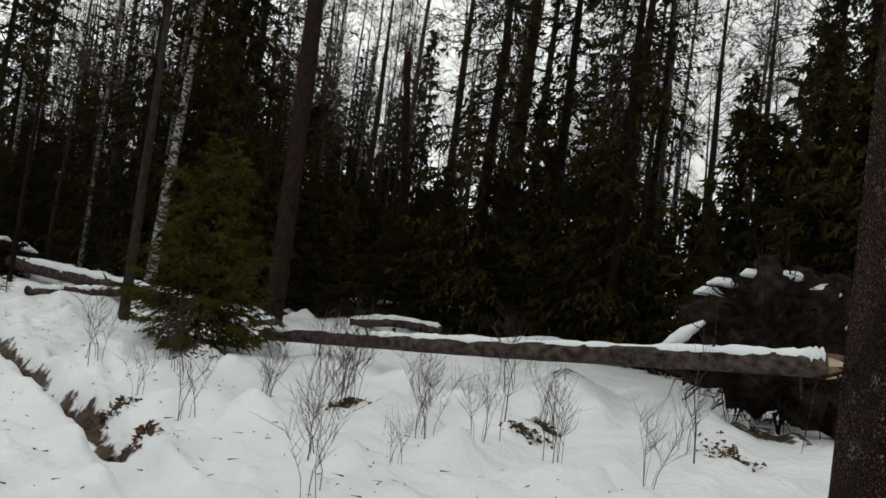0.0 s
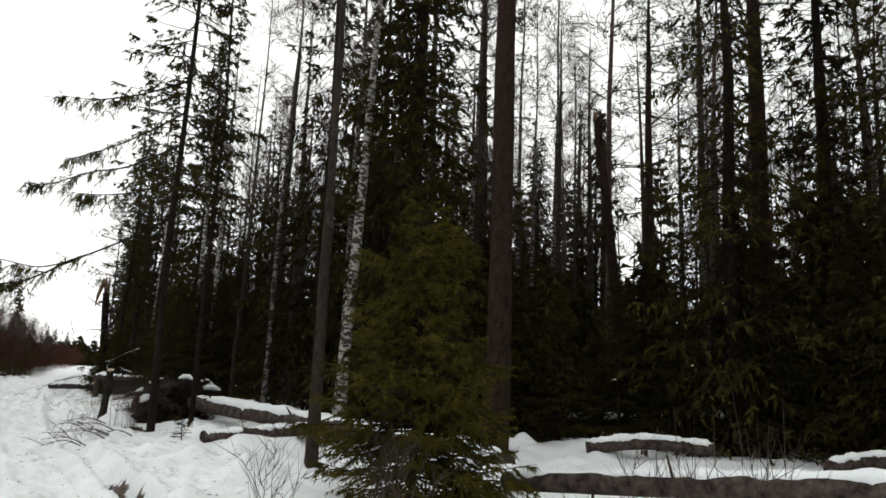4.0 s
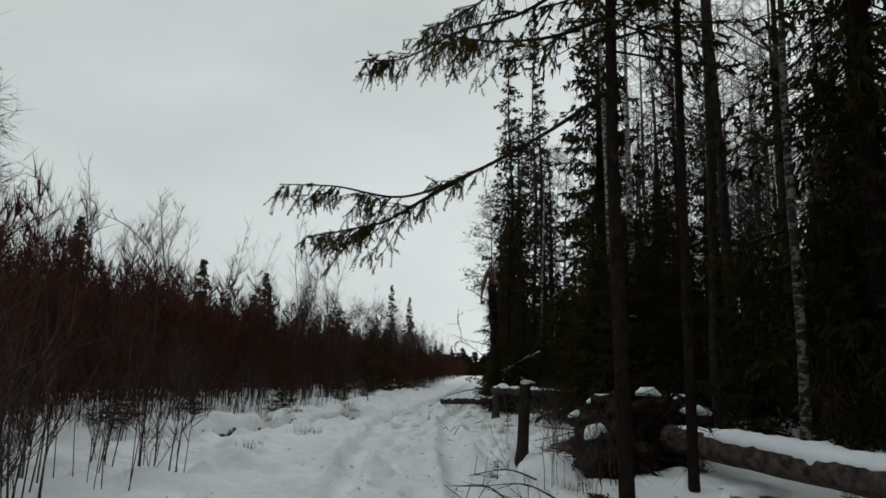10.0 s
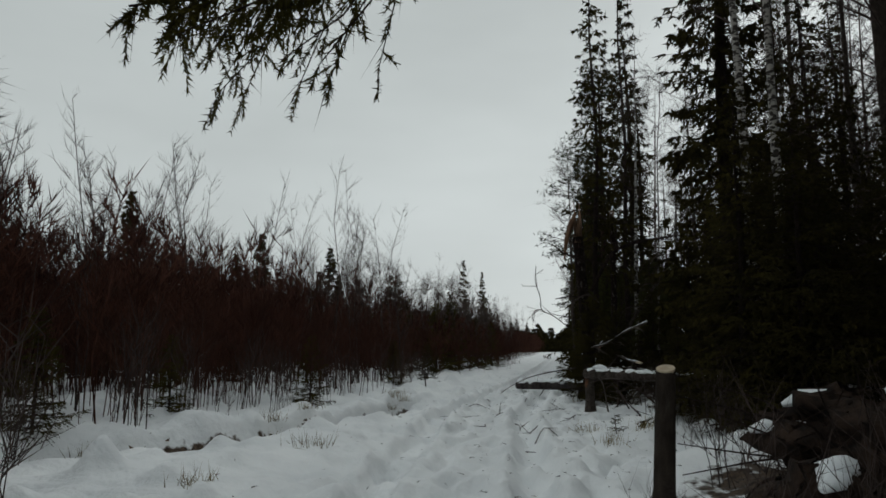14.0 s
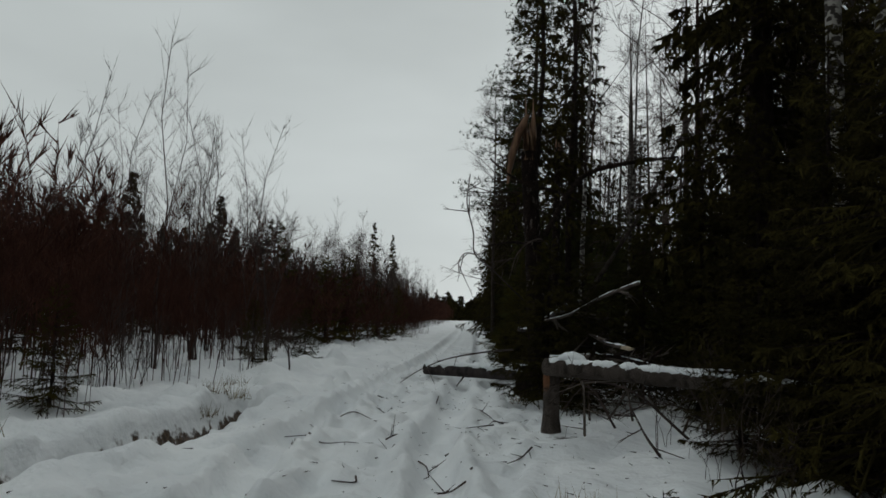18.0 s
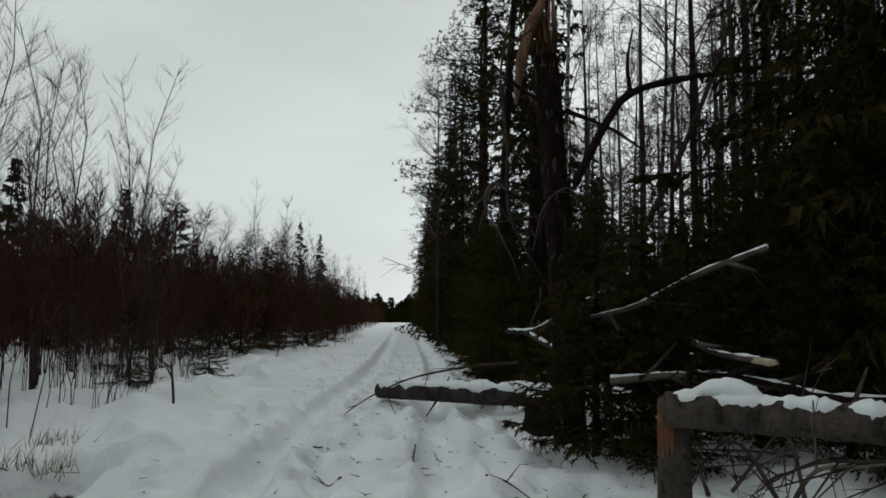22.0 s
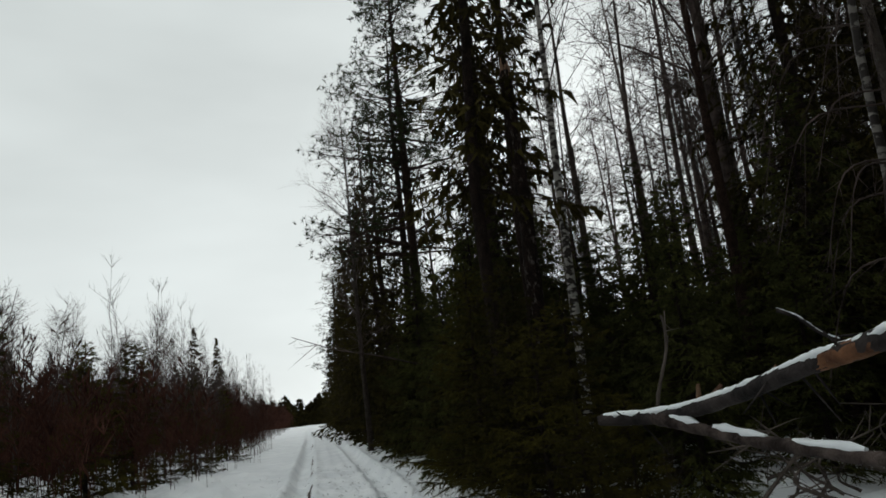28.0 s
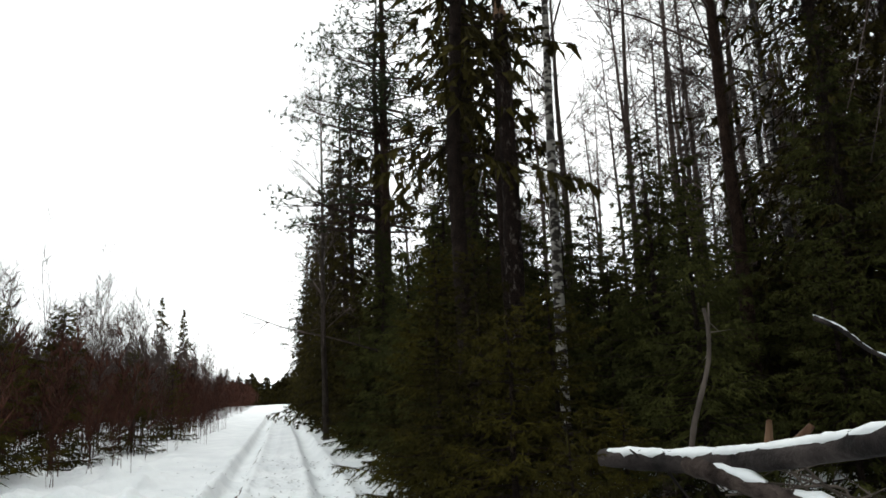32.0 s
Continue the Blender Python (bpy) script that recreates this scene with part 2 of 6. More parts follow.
PINE_NEEDLES = material("pine_needles", (0.02, 0.027, 0.012), (0.042, 0.052, 0.022), 0.9, 1.2, bump=0, vary=0.3, spec=0.08)
TWIG = material("bare_twig", (0.028, 0.020, 0.018), (0.08, 0.058, 0.05), 0.85, 6, bump=0, vary=0.25)
RED_TWIG = material("reddish_thicket_twig", (0.028, 0.0108, 0.0072), (0.070, 0.028, 0.018), 0.95, 2, bump=0, vary=0.3)
DEAD = material("dead_grey_twig", (0.045, 0.036, 0.030), (0.13, 0.105, 0.09), 0.9, 6, bump=0, vary=0.2)
SOIL = material("root_soil", (0.010, 0.007, 0.006), (0.044, 0.028, 0.020), 0.95, 6, bump=1.0, bump_scale=18)
MUD = material("wet_mud", (0.022, 0.014, 0.009), (0.075, 0.048, 0.030), 0.55, 8, bump=0.6, bump_scale=22, spec=0.25)
LITTER = material("leaf_litter", (0.05, 0.030, 0.018), (0.125, 0.078, 0.045), 0.9, 14, bump=0.5, vary=0.25)
GRASS = material("dry_grass", (0.13, 0.10, 0.05), (0.26, 0.21, 0.11), 0.9, 8, bump=0, vary=0.25)


# ---- mesh helpers ----
class Geo:
    """Gathers vertex and face arrays and turns them into one mesh."""

    def __init__(self):
        self.v, self.f, self.n = [], {3: [], 4: []}, 0

    def add(self, v, f):
        v, f = np.asarray(v, float).reshape(-1, 3), np.asarray(f, int)
        if len(f):
            self.v.append(v)
            self.f[f.shape[1]].append(f + self.n)
            self.n += len(v)
        return self

    def mesh(self, name, smooth=False):
        v = np.concatenate(self.v)
        loops, starts, at = [], [], 0
        for k in (3, 4):
            if self.f[k]:
                f = np.concatenate(self.f[k])
                loops.append(f.ravel())
                starts.append(at + np.arange(len(f)) * k)
                at += f.size
        loops, starts = np.concatenate(loops), np.concatenate(starts)
        me = bpy.data.meshes.new(name)
        me.vertices.add(len(v))
        me.vertices.foreach_set("co", v.astype(np.float32).ravel())
        me.loops.add(len(loops))
        me.loops.foreach_set("vertex_index", loops.astype(np.int32))
        me.polygons.add(len(starts))
        me.polygons.foreach_set("loop_start", starts.astype(np.int32))
        if smooth:
            me.polygons.foreach_set("use_smooth", np.ones(len(starts), bool))
        me.update(calc_edges=True)
        return me


def norm(a):
    return a / np.maximum(np.linalg.norm(a, axis=-1, keepdims=True), 1e-9)


def frame_of(d):
    up = np.where(np.abs(d[..., 2:3]) > 0.9, np.array([1.0, 0, 0]), np.array([0, 0, 1.0]))
    a = norm(np.cross(d, up))
    return a, np.cross(a, d)


def spikes(geo, p, d, length, width):
    """Three-sided pointed needles: base points p, unit directions d."""
    n = len(p)
    if n == 0:
        return
    a, b = frame_of(d)
    v = np.empty((n, 4, 3))
    for k in range(3):
        c, s = math.cos(k * 2.0944), math.sin(k * 2.0944)
        v[:, k] = p + (a * c + b * s) * np.reshape(width, (-1, 1))
    v[:, 3] = p + d * np.reshape(length, (-1, 1))
    i = np.arange(n)[:, None] * 4
    geo.add(v, np.concatenate([i + (0, 1, 3), i + (1, 2, 3), i + (2, 0, 3)]))


def tufts(geo, p, d, length, width, rng):
    """Flat pointed needle tufts, one leaf-like face each, turned at random."""
    n = len(p)
    if n == 0:
        return
    side = norm(np.cross(d, rng.normal(0, 1, (n, 3)))) * np.reshape(width, (-1, 1)) * 0.7
    v = np.stack([p + side, p - side, p + d * np.reshape(length, (-1, 1))], 1)
    geo.add(v, np.arange(n)[:, None] * 3 + np.arange(3))


def slivers(geo, p, d, length, width, rng):
    """Thin single-faced twigs."""
    n = len(p)
    if n == 0:
        return
    side = norm(np.cross(d, rng.normal(0, 1, (n, 3)))) * np.reshape(width, (-1, 1))
    v = np.stack([p + side, p - side, p + d * np.reshape(length, (-1, 1))], 1)
    geo.add(v, np.arange(n)[:, None] * 3 + np.arange(3))


def sticks(geo, p0, p1, r0, r1, sides=3):
    """Straight tapered twigs from p0 to p1."""
    p0, p1 = np.asarray(p0, float), np.asarray(p1, float)
    n = len(p0)
    if n == 0:
        return
    a, b = frame_of(norm(p1 - p0))
    v = np.empty((n, 2 * sides, 3))
    for k in range(sides):
        t = k * 2 * math.pi / sides
        o = a * math.cos(t) + b * math.sin(t)
        v[:, k] = p0 + o * np.reshape(r0, (-1, 1))
        v[:, sides + k] = p1 + o * np.reshape(r1, (-1, 1))
    i = np.arange(n)[:, None] * 2 * sides
    f = [i + (k, (k + 1) % sides, sides + (k + 1) % sides, sides + k) for k in range(sides)]
    geo.add(v, np.concatenate(f))


def spline(pts, steps):
    """A smooth curve through pts."""
    p = np.asarray(pts, float)
    p = np.concatenate([[2 * p[0] - p[1]], p, [2 * p[-1] - p[-2]]])
    out = []
    for k in range(1, len(p) - 2):
        for s in np.linspace(0, 1, steps, endpoint=False):
            out.append(0.5 * (2 * p[k] + (p[k + 1] - p[k - 1]) * s + (2 * p[k - 1] - 5 * p[k] + 4 * p[k + 1] - p[k + 2]) * s * s
                              + (3 * p[k] - p[k - 1] - 3 * p[k + 1] + p[k + 2]) * s ** 3))
    out.append(p[-2])
    return np.array(out)


def tube(geo, pts, radii, sides=8, rough=0.0, caps=True, rng=None, flat=1.0):
    """A round or flattened limb along pts, with an uneven surface."""
    p = np.asarray(pts, float)
    m = len(p)
    r = np.interp(np.linspace(0, 1, m), np.linspace(0, 1, len(radii)), radii) if np.ndim(radii) else np.full(m, radii)
    d = norm(np.gradient(p, axis=0))
    a, b = frame_of(d)
    if flat != 1.0:
        up = np.array([0, 0, 1.0])
        b = norm(up - d * (d @ up)[:, None])
        a = np.cross(d, b)
    t = np.arange(sides) * 2 * math.pi / sides
    ring = a[:, None] * np.cos(t)[None, :, None] + b[:, None] * (np.sin(t) * flat)[None, :, None]
    k = np.ones((m, sides))
    if rough and rng is not None:
        k += rng.normal(0, rough, (m, sides))
    v = (p[:, None] + ring * (r[:, None] * k)[..., None]).reshape(-1, 3)
    i = (np.arange(m - 1)[:, None] * sides + np.arange(sides)[None]).ravel()
    j = (np.arange(m - 1)[:, None] * sides + (np.arange(sides) + 1)[None] % sides).ravel()
    geo.add(v, np.stack([i, j, j + sides, i + sides], 1))
    if caps:
        for e, q in ((0, p[0]), (m - 1, p[-1])):
            w = np.concatenate([v[e * sides:(e + 1) * sides], [q]])
            s = np.arange(sides)
            geo.add(w, np.stack([s, (s + 1) % sides, np.full(sides, sides)], 1))


def part(name, geo, mat, parent, label="", smooth=True):
    me = geo if isinstance(geo, bpy.types.Mesh) else geo.mesh(name, smooth)
    if not me.materials:
        me.materials.append(mat)
    ob = new(name, me)
    if parent:
        ob.parent = parent
    if label:
        tagged(ob, label)
    elif name in ("branchwork", "crown", "twig_spray", "needle_cover"):
        tagged(ob, kind="stuff")
    return ob


def thing(name, m, label, category, group="", kind=""):
    ob = new(name)
    ob.empty_display_size = 0.2
    ob.matrix_basis = m
    return tagged(ob, label, category, group, kind)


# ---- snow ground: one sheet with ruts, ditch and mounds ----
ROAD_Y = [-400, -5, 5, 12, 18, 23, 30, 36, 42, 50, 60, 80, 200, 2500]
ROAD_X = [2.0, 2.2, 2.4, 2.55, 2.3, 1.45, 0.5, 0.0, 0.1, 0.45, 0.5, 0.35, -1.0, -30]


def road_x(y):
    return np.interp(y, ROAD_Y, ROAD_X)


def smooth01(a, b, x):
    t = np.clip((x - a) / (b - a), 0, 1)
    return t * t * (3 - 2 * t)


WAVES = [(random.uniform(0, 6.28), random.uniform(0, 6.28)) for _ in range(40)]


def wavy(x, y, size, first, count=7):
    out = 0
    for k in range(first, first + count):
        ang, ph = WAVES[k]
        s = size * (0.6 + 0.13 * (k - first))
        out = out + np.sin((x * math.cos(ang) + y * math.sin(ang)) * 6.283 / s + ph)
    return out / count


DITCH = [(-4.6, 30.2), (-3.3, 31.4), (-2.5, 33.8), (-2.05, 36.4), (-1.95, 38.8)]
gx = np.concatenate([-np.geomspace(2500, 7.3, 36), np.arange(-7, -3, 0.14), np.arange(-3, 4.7, 0.06), np.arange(4.7, 12, 0.14), np.geomspace(12.4, 2500, 36)])
gy = np.concatenate([-np.geomspace(2500, 1, 24), np.arange(0, 4, 0.5), np.arange(4, 46, 0.09), np.arange(46, 58, 0.13), np.geomspace(58.3, 3000, 60)])
GX, GY = np.meshgrid(gx, gy)
near = np.exp(-(np.maximum(0, np.hypot(GX, GY - 30) - 60) / 60) ** 2)
off = GX - road_x(GY)
Z = 0.2 * smooth01(25.5, 31, GY)
side = smooth01(1.2, 2.6, np.abs(off))
Z = Z + side * near * (0.13 * wavy(GX, GY, 3.2, 0) + 0.11 * wavy(GX, GY, 1.3, 8) + 0.06 * wavy(GX, GY, 0.55, 16) + 0.05)
Z = Z + near * (1 - side) * (0.05 * wavy(GX, GY, 1.1, 20) + 0.05 * wavy(GX, GY, 0.45, 26))
wob = 0.07 * wavy(GX * 0 + 3, GY, 5.0, 30)
for c, depth in ((-0.78, 0.15), (0.78, 0.16)):
    q = off - c - wob
    churn = 1 + 0.5 * wavy(GX, GY, 0.8, 12)
    Z = Z - near * depth * churn * np.exp(-(q / 0.2) ** 4) + near * 0.06 * np.exp(-((np.abs(q) - 0.30) / 0.09) ** 2)
# narrow crack where the left rut has cut through the snow
crack = np.interp(GY, [20, 26, 34, 45, 52, 75], [-0.78, -0.78, -0.95, -0.70, -0.58, -0.58])
Z = Z - 0.13 * smooth01(24, 27, GY) * (1 - smooth01(85, 100, GY)) * np.exp(-((off - crack - 0.3 * wob) / 0.065) ** 2) * np.clip(0.35 + 1.6 * wavy(GX * 0 + 7, GY, 1.9, 4), 0, 1)
# deep muddy trench in the right-hand rut
trench = smooth01(10.9, 11.6, GY) * (1 - smooth01(19, 22, GY))
Z = Z - 0.15 * trench * np.exp(-((off - 0.82 - wob) / 0.21) ** 2)
dd, bank = np.full(GX.shape, 9.0), np.zeros(GX.shape)
for (x0, y0), (x1, y1) in zip(DITCH[:-1], DITCH[1:]):
    s = np.clip(((GX - x0) * (x1 - x0) + (GY - y0) * (y1 - y0)) / ((x1 - x0) ** 2 + (y1 - y0) ** 2), 0, 1)
    q = np.hypot(GX - x0 - s * (x1 - x0), GY - y0 - s * (y1 - y0))
    bank = np.where(q < dd, (GX - x0) * (y1 - y0) - (GY - y0) * (x1 - x0) < 0, bank)
    dd = np.minimum(dd, q)


def mound(x, y, h, r, ry=None):
    global Z
    ry = ry or r
    i0, i1 = np.searchsorted(gx, (x - 3 * r, x + 3 * r))
    j0, j1 = np.searchsorted(gy, (y - 3 * ry, y + 3 * ry))
    a, b = GX[j0:j1, i0:i1], GY[j0:j1, i0:i1]
    Z[j0:j1, i0:i1] += h * np.exp(-((a - x) / r) ** 2 - ((b - y) / ry) ** 2)


for _ in range(1500):
    y = random.uniform(4, 60)
    x = random.choice((random.uniform(3.3, 14), random.uniform(-9, -1.4)))
    if abs(x - road_x(y)) > 1.5:
        mound(x, y, random.uniform(0.04, 0.2), random.uniform(0.10, 0.36))
for _ in range(700):
    y = random.uniform(8, 56)
    mound(road_x(y) + random.uniform(-1.5, 1.5), y, random.uniform(-0.085, 0.05), random.uniform(0.09, 0.2))
# old footprints: a sunken sole with a pushed-up rim
for k in range(620):
    y = random.uniform(9, 50)
    x = road_x(y) + random.choice((random.gauss(0, 0.35), random.uniform(-1.7, 1.7), random.uniform(0.9, 1.9)))
    d = random.uniform(0.05, 0.12)
    mound(x, y, -d, random.uniform(0.075, 0.11), random.uniform(0.12, 0.17))
    mound(x + random.choice((-0.16, 0.16)), y + random.uniform(-0.1, 0.1), d * 0.45, 0.08, 0.12)
for x, y, h, r in ((3.1, 30.2, 0.22, 0.5), (2.9, 28.2, 0.16, 0.45), (5.2, 21.9, 0.22, 0.6), (9.4, 11.8, 0.3, 0.8), (10.5, 10.9, 0.25, 0.7),
                   (-0.6, 22.9, 0.2, 0.6), (-1.2, 24.6, 0.2, 0.6), (1.3, 43.9, 0.16, 0.6), (2.6, 41.8, 0.2, 0.6), (3.7, 42.2, 0.25, 0.5)):
    mound(x, y, h, r)


for _ in range(420):
    y = random.uniform(27, 45)
    mound(road_x(y) + random.uniform(-1.9, 1.7), y, -random.uniform(0.05, 0.13), random.uniform(0.08, 0.12), random.uniform(0.10, 0.17))
    mound(road_x(y) + random.uniform(-1.9, 1.7), y, random.uniform(0.03, 0.07), random.uniform(0.07, 0.14))
Z = Z - 0.36 * np.exp(-(dd / 0.24) ** 4) + 0.03 * np.exp(-((dd - 0.55) / 0.3) ** 2) + 0.05 * bank * smooth01(0.2, 0.34, dd) * (1 - smooth01(0.5, 1.8, dd)) - 0.12 * (1 - bank) * (1 - smooth01(0.2, 1.0, dd))


def gz(x, y):
    i = int(np.clip(np.searchsorted(gx, x) - 1, 0, len(gx) - 2))
    j = int(np.clip(np.searchsorted(gy, y) - 1, 0, len(gy) - 2))
    u, v = (x - gx[i]) / (gx[i + 1] - gx[i]), (y - gy[j]) / (gy[j + 1] - gy[j])
    return float((Z[j, i] * (1 - u) + Z[j, i + 1] * u) * (1 - v) + (Z[j + 1, i] * (1 - u) + Z[j + 1, i + 1] * u) * v)


g = Geo()
ii = (np.arange(len(gy) - 1)[:, None] * len(gx) + np.arange(len(gx) - 1)[None]).ravel()
g.add(np.stack([GX, GY, Z], -1), np.stack([ii, ii + 1, ii + 1 + len(gx), ii + len(gx)], 1))
sheet = part("ground", g, SNOW, None)
mud = np.maximum(trench * 1.1 * np.exp(-((off - 0.85 - wob) / 0.16) ** 2) * np.clip(0.8 + 0.9 * wavy(GX * 0 + 2, GY, 1.6, 9), 0, 1), 1.1 * np.exp(-(dd / 0.22) ** 2) * np.clip(0.95 + 0.6 * wavy(GX, GY, 1.3, 12), 0.2, 1))
mud = np.maximum(mud, (0.62 + 0.35 * smooth01(42, 45, GY)) * smooth01(27, 30, GY) * (1 - smooth01(75, 90, GY)) * np.exp(-((off - crack - 0.3 * wob) / 0.07) ** 2) * np.clip(0.2 + 0.45 * smooth01(42, 45, GY) + 1.9 * wavy(GX * 0 + 7, GY, 1.9, 4), 0, 1))
for x, y, r, v in ((3.4, 29.4, 0.9, 0.75), (4.6, 28.6, 0.9, 0.75), (5.2, 26.6, 0.35, 0.6), (11.6, 10.0, 1.0, 0.75), (2.2, 40.4, 0.5, 0.7), (3.5, 42.0, 0.6, 0.7), (2.2, 36.9, 0.3, 0.55), (7.2, 22.0, 0.5, 0.55), (3.4, 26.0, 0.3, 0.55), (5.6, 20.3, 0.3, 0.5), (9.6, 12.0, 0.5, 0.5)):
    mud = np.maximum(mud, v * np.exp(-(((GX - x) / r) ** 2 + ((GY - y) / r) ** 2)))
sheet.data.attributes.new("mud", "FLOAT", "POINT").data.foreach_set("value", mud.astype(np.float32).ravel())
tagged(sheet, "old trampled white snow with two wheel ruts", "snow ground", kind="structure")




# ---- tree builders ----
def spruce_boughs(needles, wood, rng, h, z0, spread, per, shoots, fine, droop, gap=0.3, power=0.8, leaf=(0.16, 0.045), seg=3, lite=False, thin_above=99.0):
    """Whorls of drooping boughs: a fan of side shoots hung with needle tufts."""
    z = z0
    while z < h - 0.12:
        k = 1 - z / h
        reach = spread * k ** power * rng.uniform(0.72, 1.15) + 0.06
        for _ in range(max(2, int(rng.normal(per, 0.8)))):
            az = rng.uniform(0, 6.283)
            length = reach * rng.uniform(0.55, 1.12)
            zz = z + rng.uniform(-0.14, 0.14)
            s = np.linspace(0, 1, seg + 1)
            lift = droop * rng.uniform(0.6, 1.4) * (0.35 + 0.65 * k)
            rad = length * s
            pts = np.stack([np.cos(az) * rad, np.sin(az) * rad, zz + 0.12 * rad - lift * length * s ** 1.6 + 0.20 * length * s ** 4], 1)
            pts += np.concatenate([[[0, 0, 0]], rng.normal(0, 0.03 * length, (seg, 3))])
            r = 0.006 + 0.009 * length
            if wood is not None:
                sticks(wood, pts[:-1], pts[1:], r * (1 - s[:-1] * 0.85), r * (1 - s[1:] * 0.85))
            n = max(3, int(length * shoots))
            u = np.append(np.sort(rng.uniform(0.12, 0.97, n - 1)), 0.86)
            base = np.stack([np.interp(u, s, pts[:, c]) for c in range(3)], 1)
            fwd = norm(pts[-1] - pts[0])
            lat = np.array([-math.sin(az), math.cos(az), 0])
            sign = np.where(np.arange(n) % 2, 1, -1)[:, None] * rng.uniform(0.4, 1.1, (n, 1))
            sign[-1] = 0
            hang = rng.uniform(0.0, 0.5 + droop, (n, 1))
            hang[-1] = 0
            d = norm(fwd * 0.75 + lat * sign + np.array([0, 0, -1.0]) * hang)
            ln = np.clip(0.50 * length * (1.15 - u), 0.10, 0.8) * rng.uniform(0.7, 1.3, n)
            # flat inner spray that closes the bough near the trunk
            a0 = pts[0] + fwd * length * 0.04
            w = length * rng.uniform(0.10, 0.17)
            m = pts[seg // 2 + (seg > 1)] * 0.6 + pts[0] * 0.4
            if lite:
                needles.add([a0, m + lat * w - (0, 0, 0.25 * w), pts[0] * 0.22 + pts[-1] * 0.78, m - lat * w - (0, 0, 0.25 * w)], [(0, 1, 2, 3)])
            if lite:
                tufts(needles, base, d, ln, (0.03 + 0.09 * ln) * (0.6 + 0.4 * k), rng)
            else:
                spikes(needles, base, d, ln, 0.008 + 0.012 * ln)
            rep = np.repeat(np.arange(n), fine)
            w = rng.uniform(0.0, 1.0, len(rep))
            q = base[rep] + d[rep] * (ln[rep] * w)[:, None]
            dir2 = norm(d[rep] * 0.7 + rng.normal(0, 0.6, (len(rep), 3)) + np.array([0, 0, -0.35 - 0.5 * droop]))
            small = min(1.0, 0.45 + 2.2 * k)
            tufts(needles, q, dir2, leaf[0] * small * rng.uniform(0.6, 1.5, len(rep)), leaf[1] * rng.uniform(0.7, 1.3, len(rep)), rng)
        z += gap * rng.uniform(0.6, 1.4) * (0.55 + 0.45 * k) * (1.7 if z > thin_above else 1.0)


def trunk_curve(rng, h, bend, lean=(0, 0)):
    n = 9
    s = np.linspace(0, 1, n)
    p = np.stack([lean[0] * h * s, lean[1] * h * s, h * s], 1)
    p[1:, :2] += np.cumsum(rng.normal(0, bend * h / n, (n - 1, 2)), 0)
    return p


def spruce(h, z0, spread, seed, per=5, shoots=6, fine=6, droop=0.5, gap=0.3, mat=None, label="dark green spruce with drooping boughs", dead=0, r=None, power=0.8, leaf=(0.17, 0.054), seg=2, lite=False, name="spruce_tree", bark=None):
    rng = np.random.default_rng(seed)
    t = thing(name, Matrix(), label, "spruce tree")
    r = r or 0.0092 * h + 0.012
    g = Geo()
    tube(g, [(0, 0, -0.3), (0, 0, 0.12), *[(rng.normal(0, 0.004 * h), rng.normal(0, 0.004 * h), h * s) for s in (0.25, 0.5, 0.75)], (0, 0, h)],
         [r * 1.45, r * 1.12, r * 0.9, r * 0.68, r * 0.4, 0.006], 9, 0.05, False, rng)
    if dead:
        zs = rng.uniform(0.4, max(z0, 0.6) + 0.5, dead)
        az = rng.uniform(0, 6.283, dead)
        ln = rng.uniform(0.25, 1.1, dead)
        p0 = np.stack([zs * 0, zs * 0, zs], 1)
        p1 = p0 + np.stack([np.cos(az) * ln, np.sin(az) * ln, rng.uniform(-0.45, 0.1, dead) * ln], 1)
        sticks(g, p0, p1, 0.008, 0.002)
        rep = np.repeat(np.arange(dead), 3)
        w = rng.uniform(0.3, 0.9, (len(rep), 1))
        q = p0[rep] * (1 - w) + p1[rep] * w
        sticks(g, q, q + rng.normal(0, 0.14, (len(rep), 3)) + np.array([0, 0, -0.06]), 0.004, 0.001)
    part("trunk", g, bark or BARK, t)
    gn, gw = Geo(), Geo()
    spruce_boughs(gn, gw, rng, h, z0, spread, per, shoots, fine, droop, gap, power, leaf, seg, lite, 13.0)
    spikes(gn, np.array([[0, 0, h - 0.25]]), np.array([[0, 0, 1.0]]), np.array([0.3]), np.array([0.015]))
    part("branchwork", gw, BARK, t)
    part("crown", gn, mat or NEEDLES, t, smooth=False)
    return t


def twigs_from(geo, rng, p0, p1, count, length, r, up=0.3, spread=0.7, flat=False):
    """Side twigs along straight shoots; gives back their ends."""
    rep = np.repeat(np.arange(len(p0)), count)
    w = rng.uniform(0.15, 1.0, (len(rep), 1))
    q = p0[rep] * (1 - w) + p1[rep] * w
    d = norm(norm(p1 - p0)[rep] * 0.8 + rng.normal(0, spread, (len(rep), 3)) + np.array([0, 0, up]))
    ln = rng.uniform(0.4, 1.2, len(rep)) * length
    if flat:
        slivers(geo, q, d, ln, r * 1.2, rng)
    else:
        spikes(geo, q, d, ln, r)
    return q, q + d * ln[:, None]


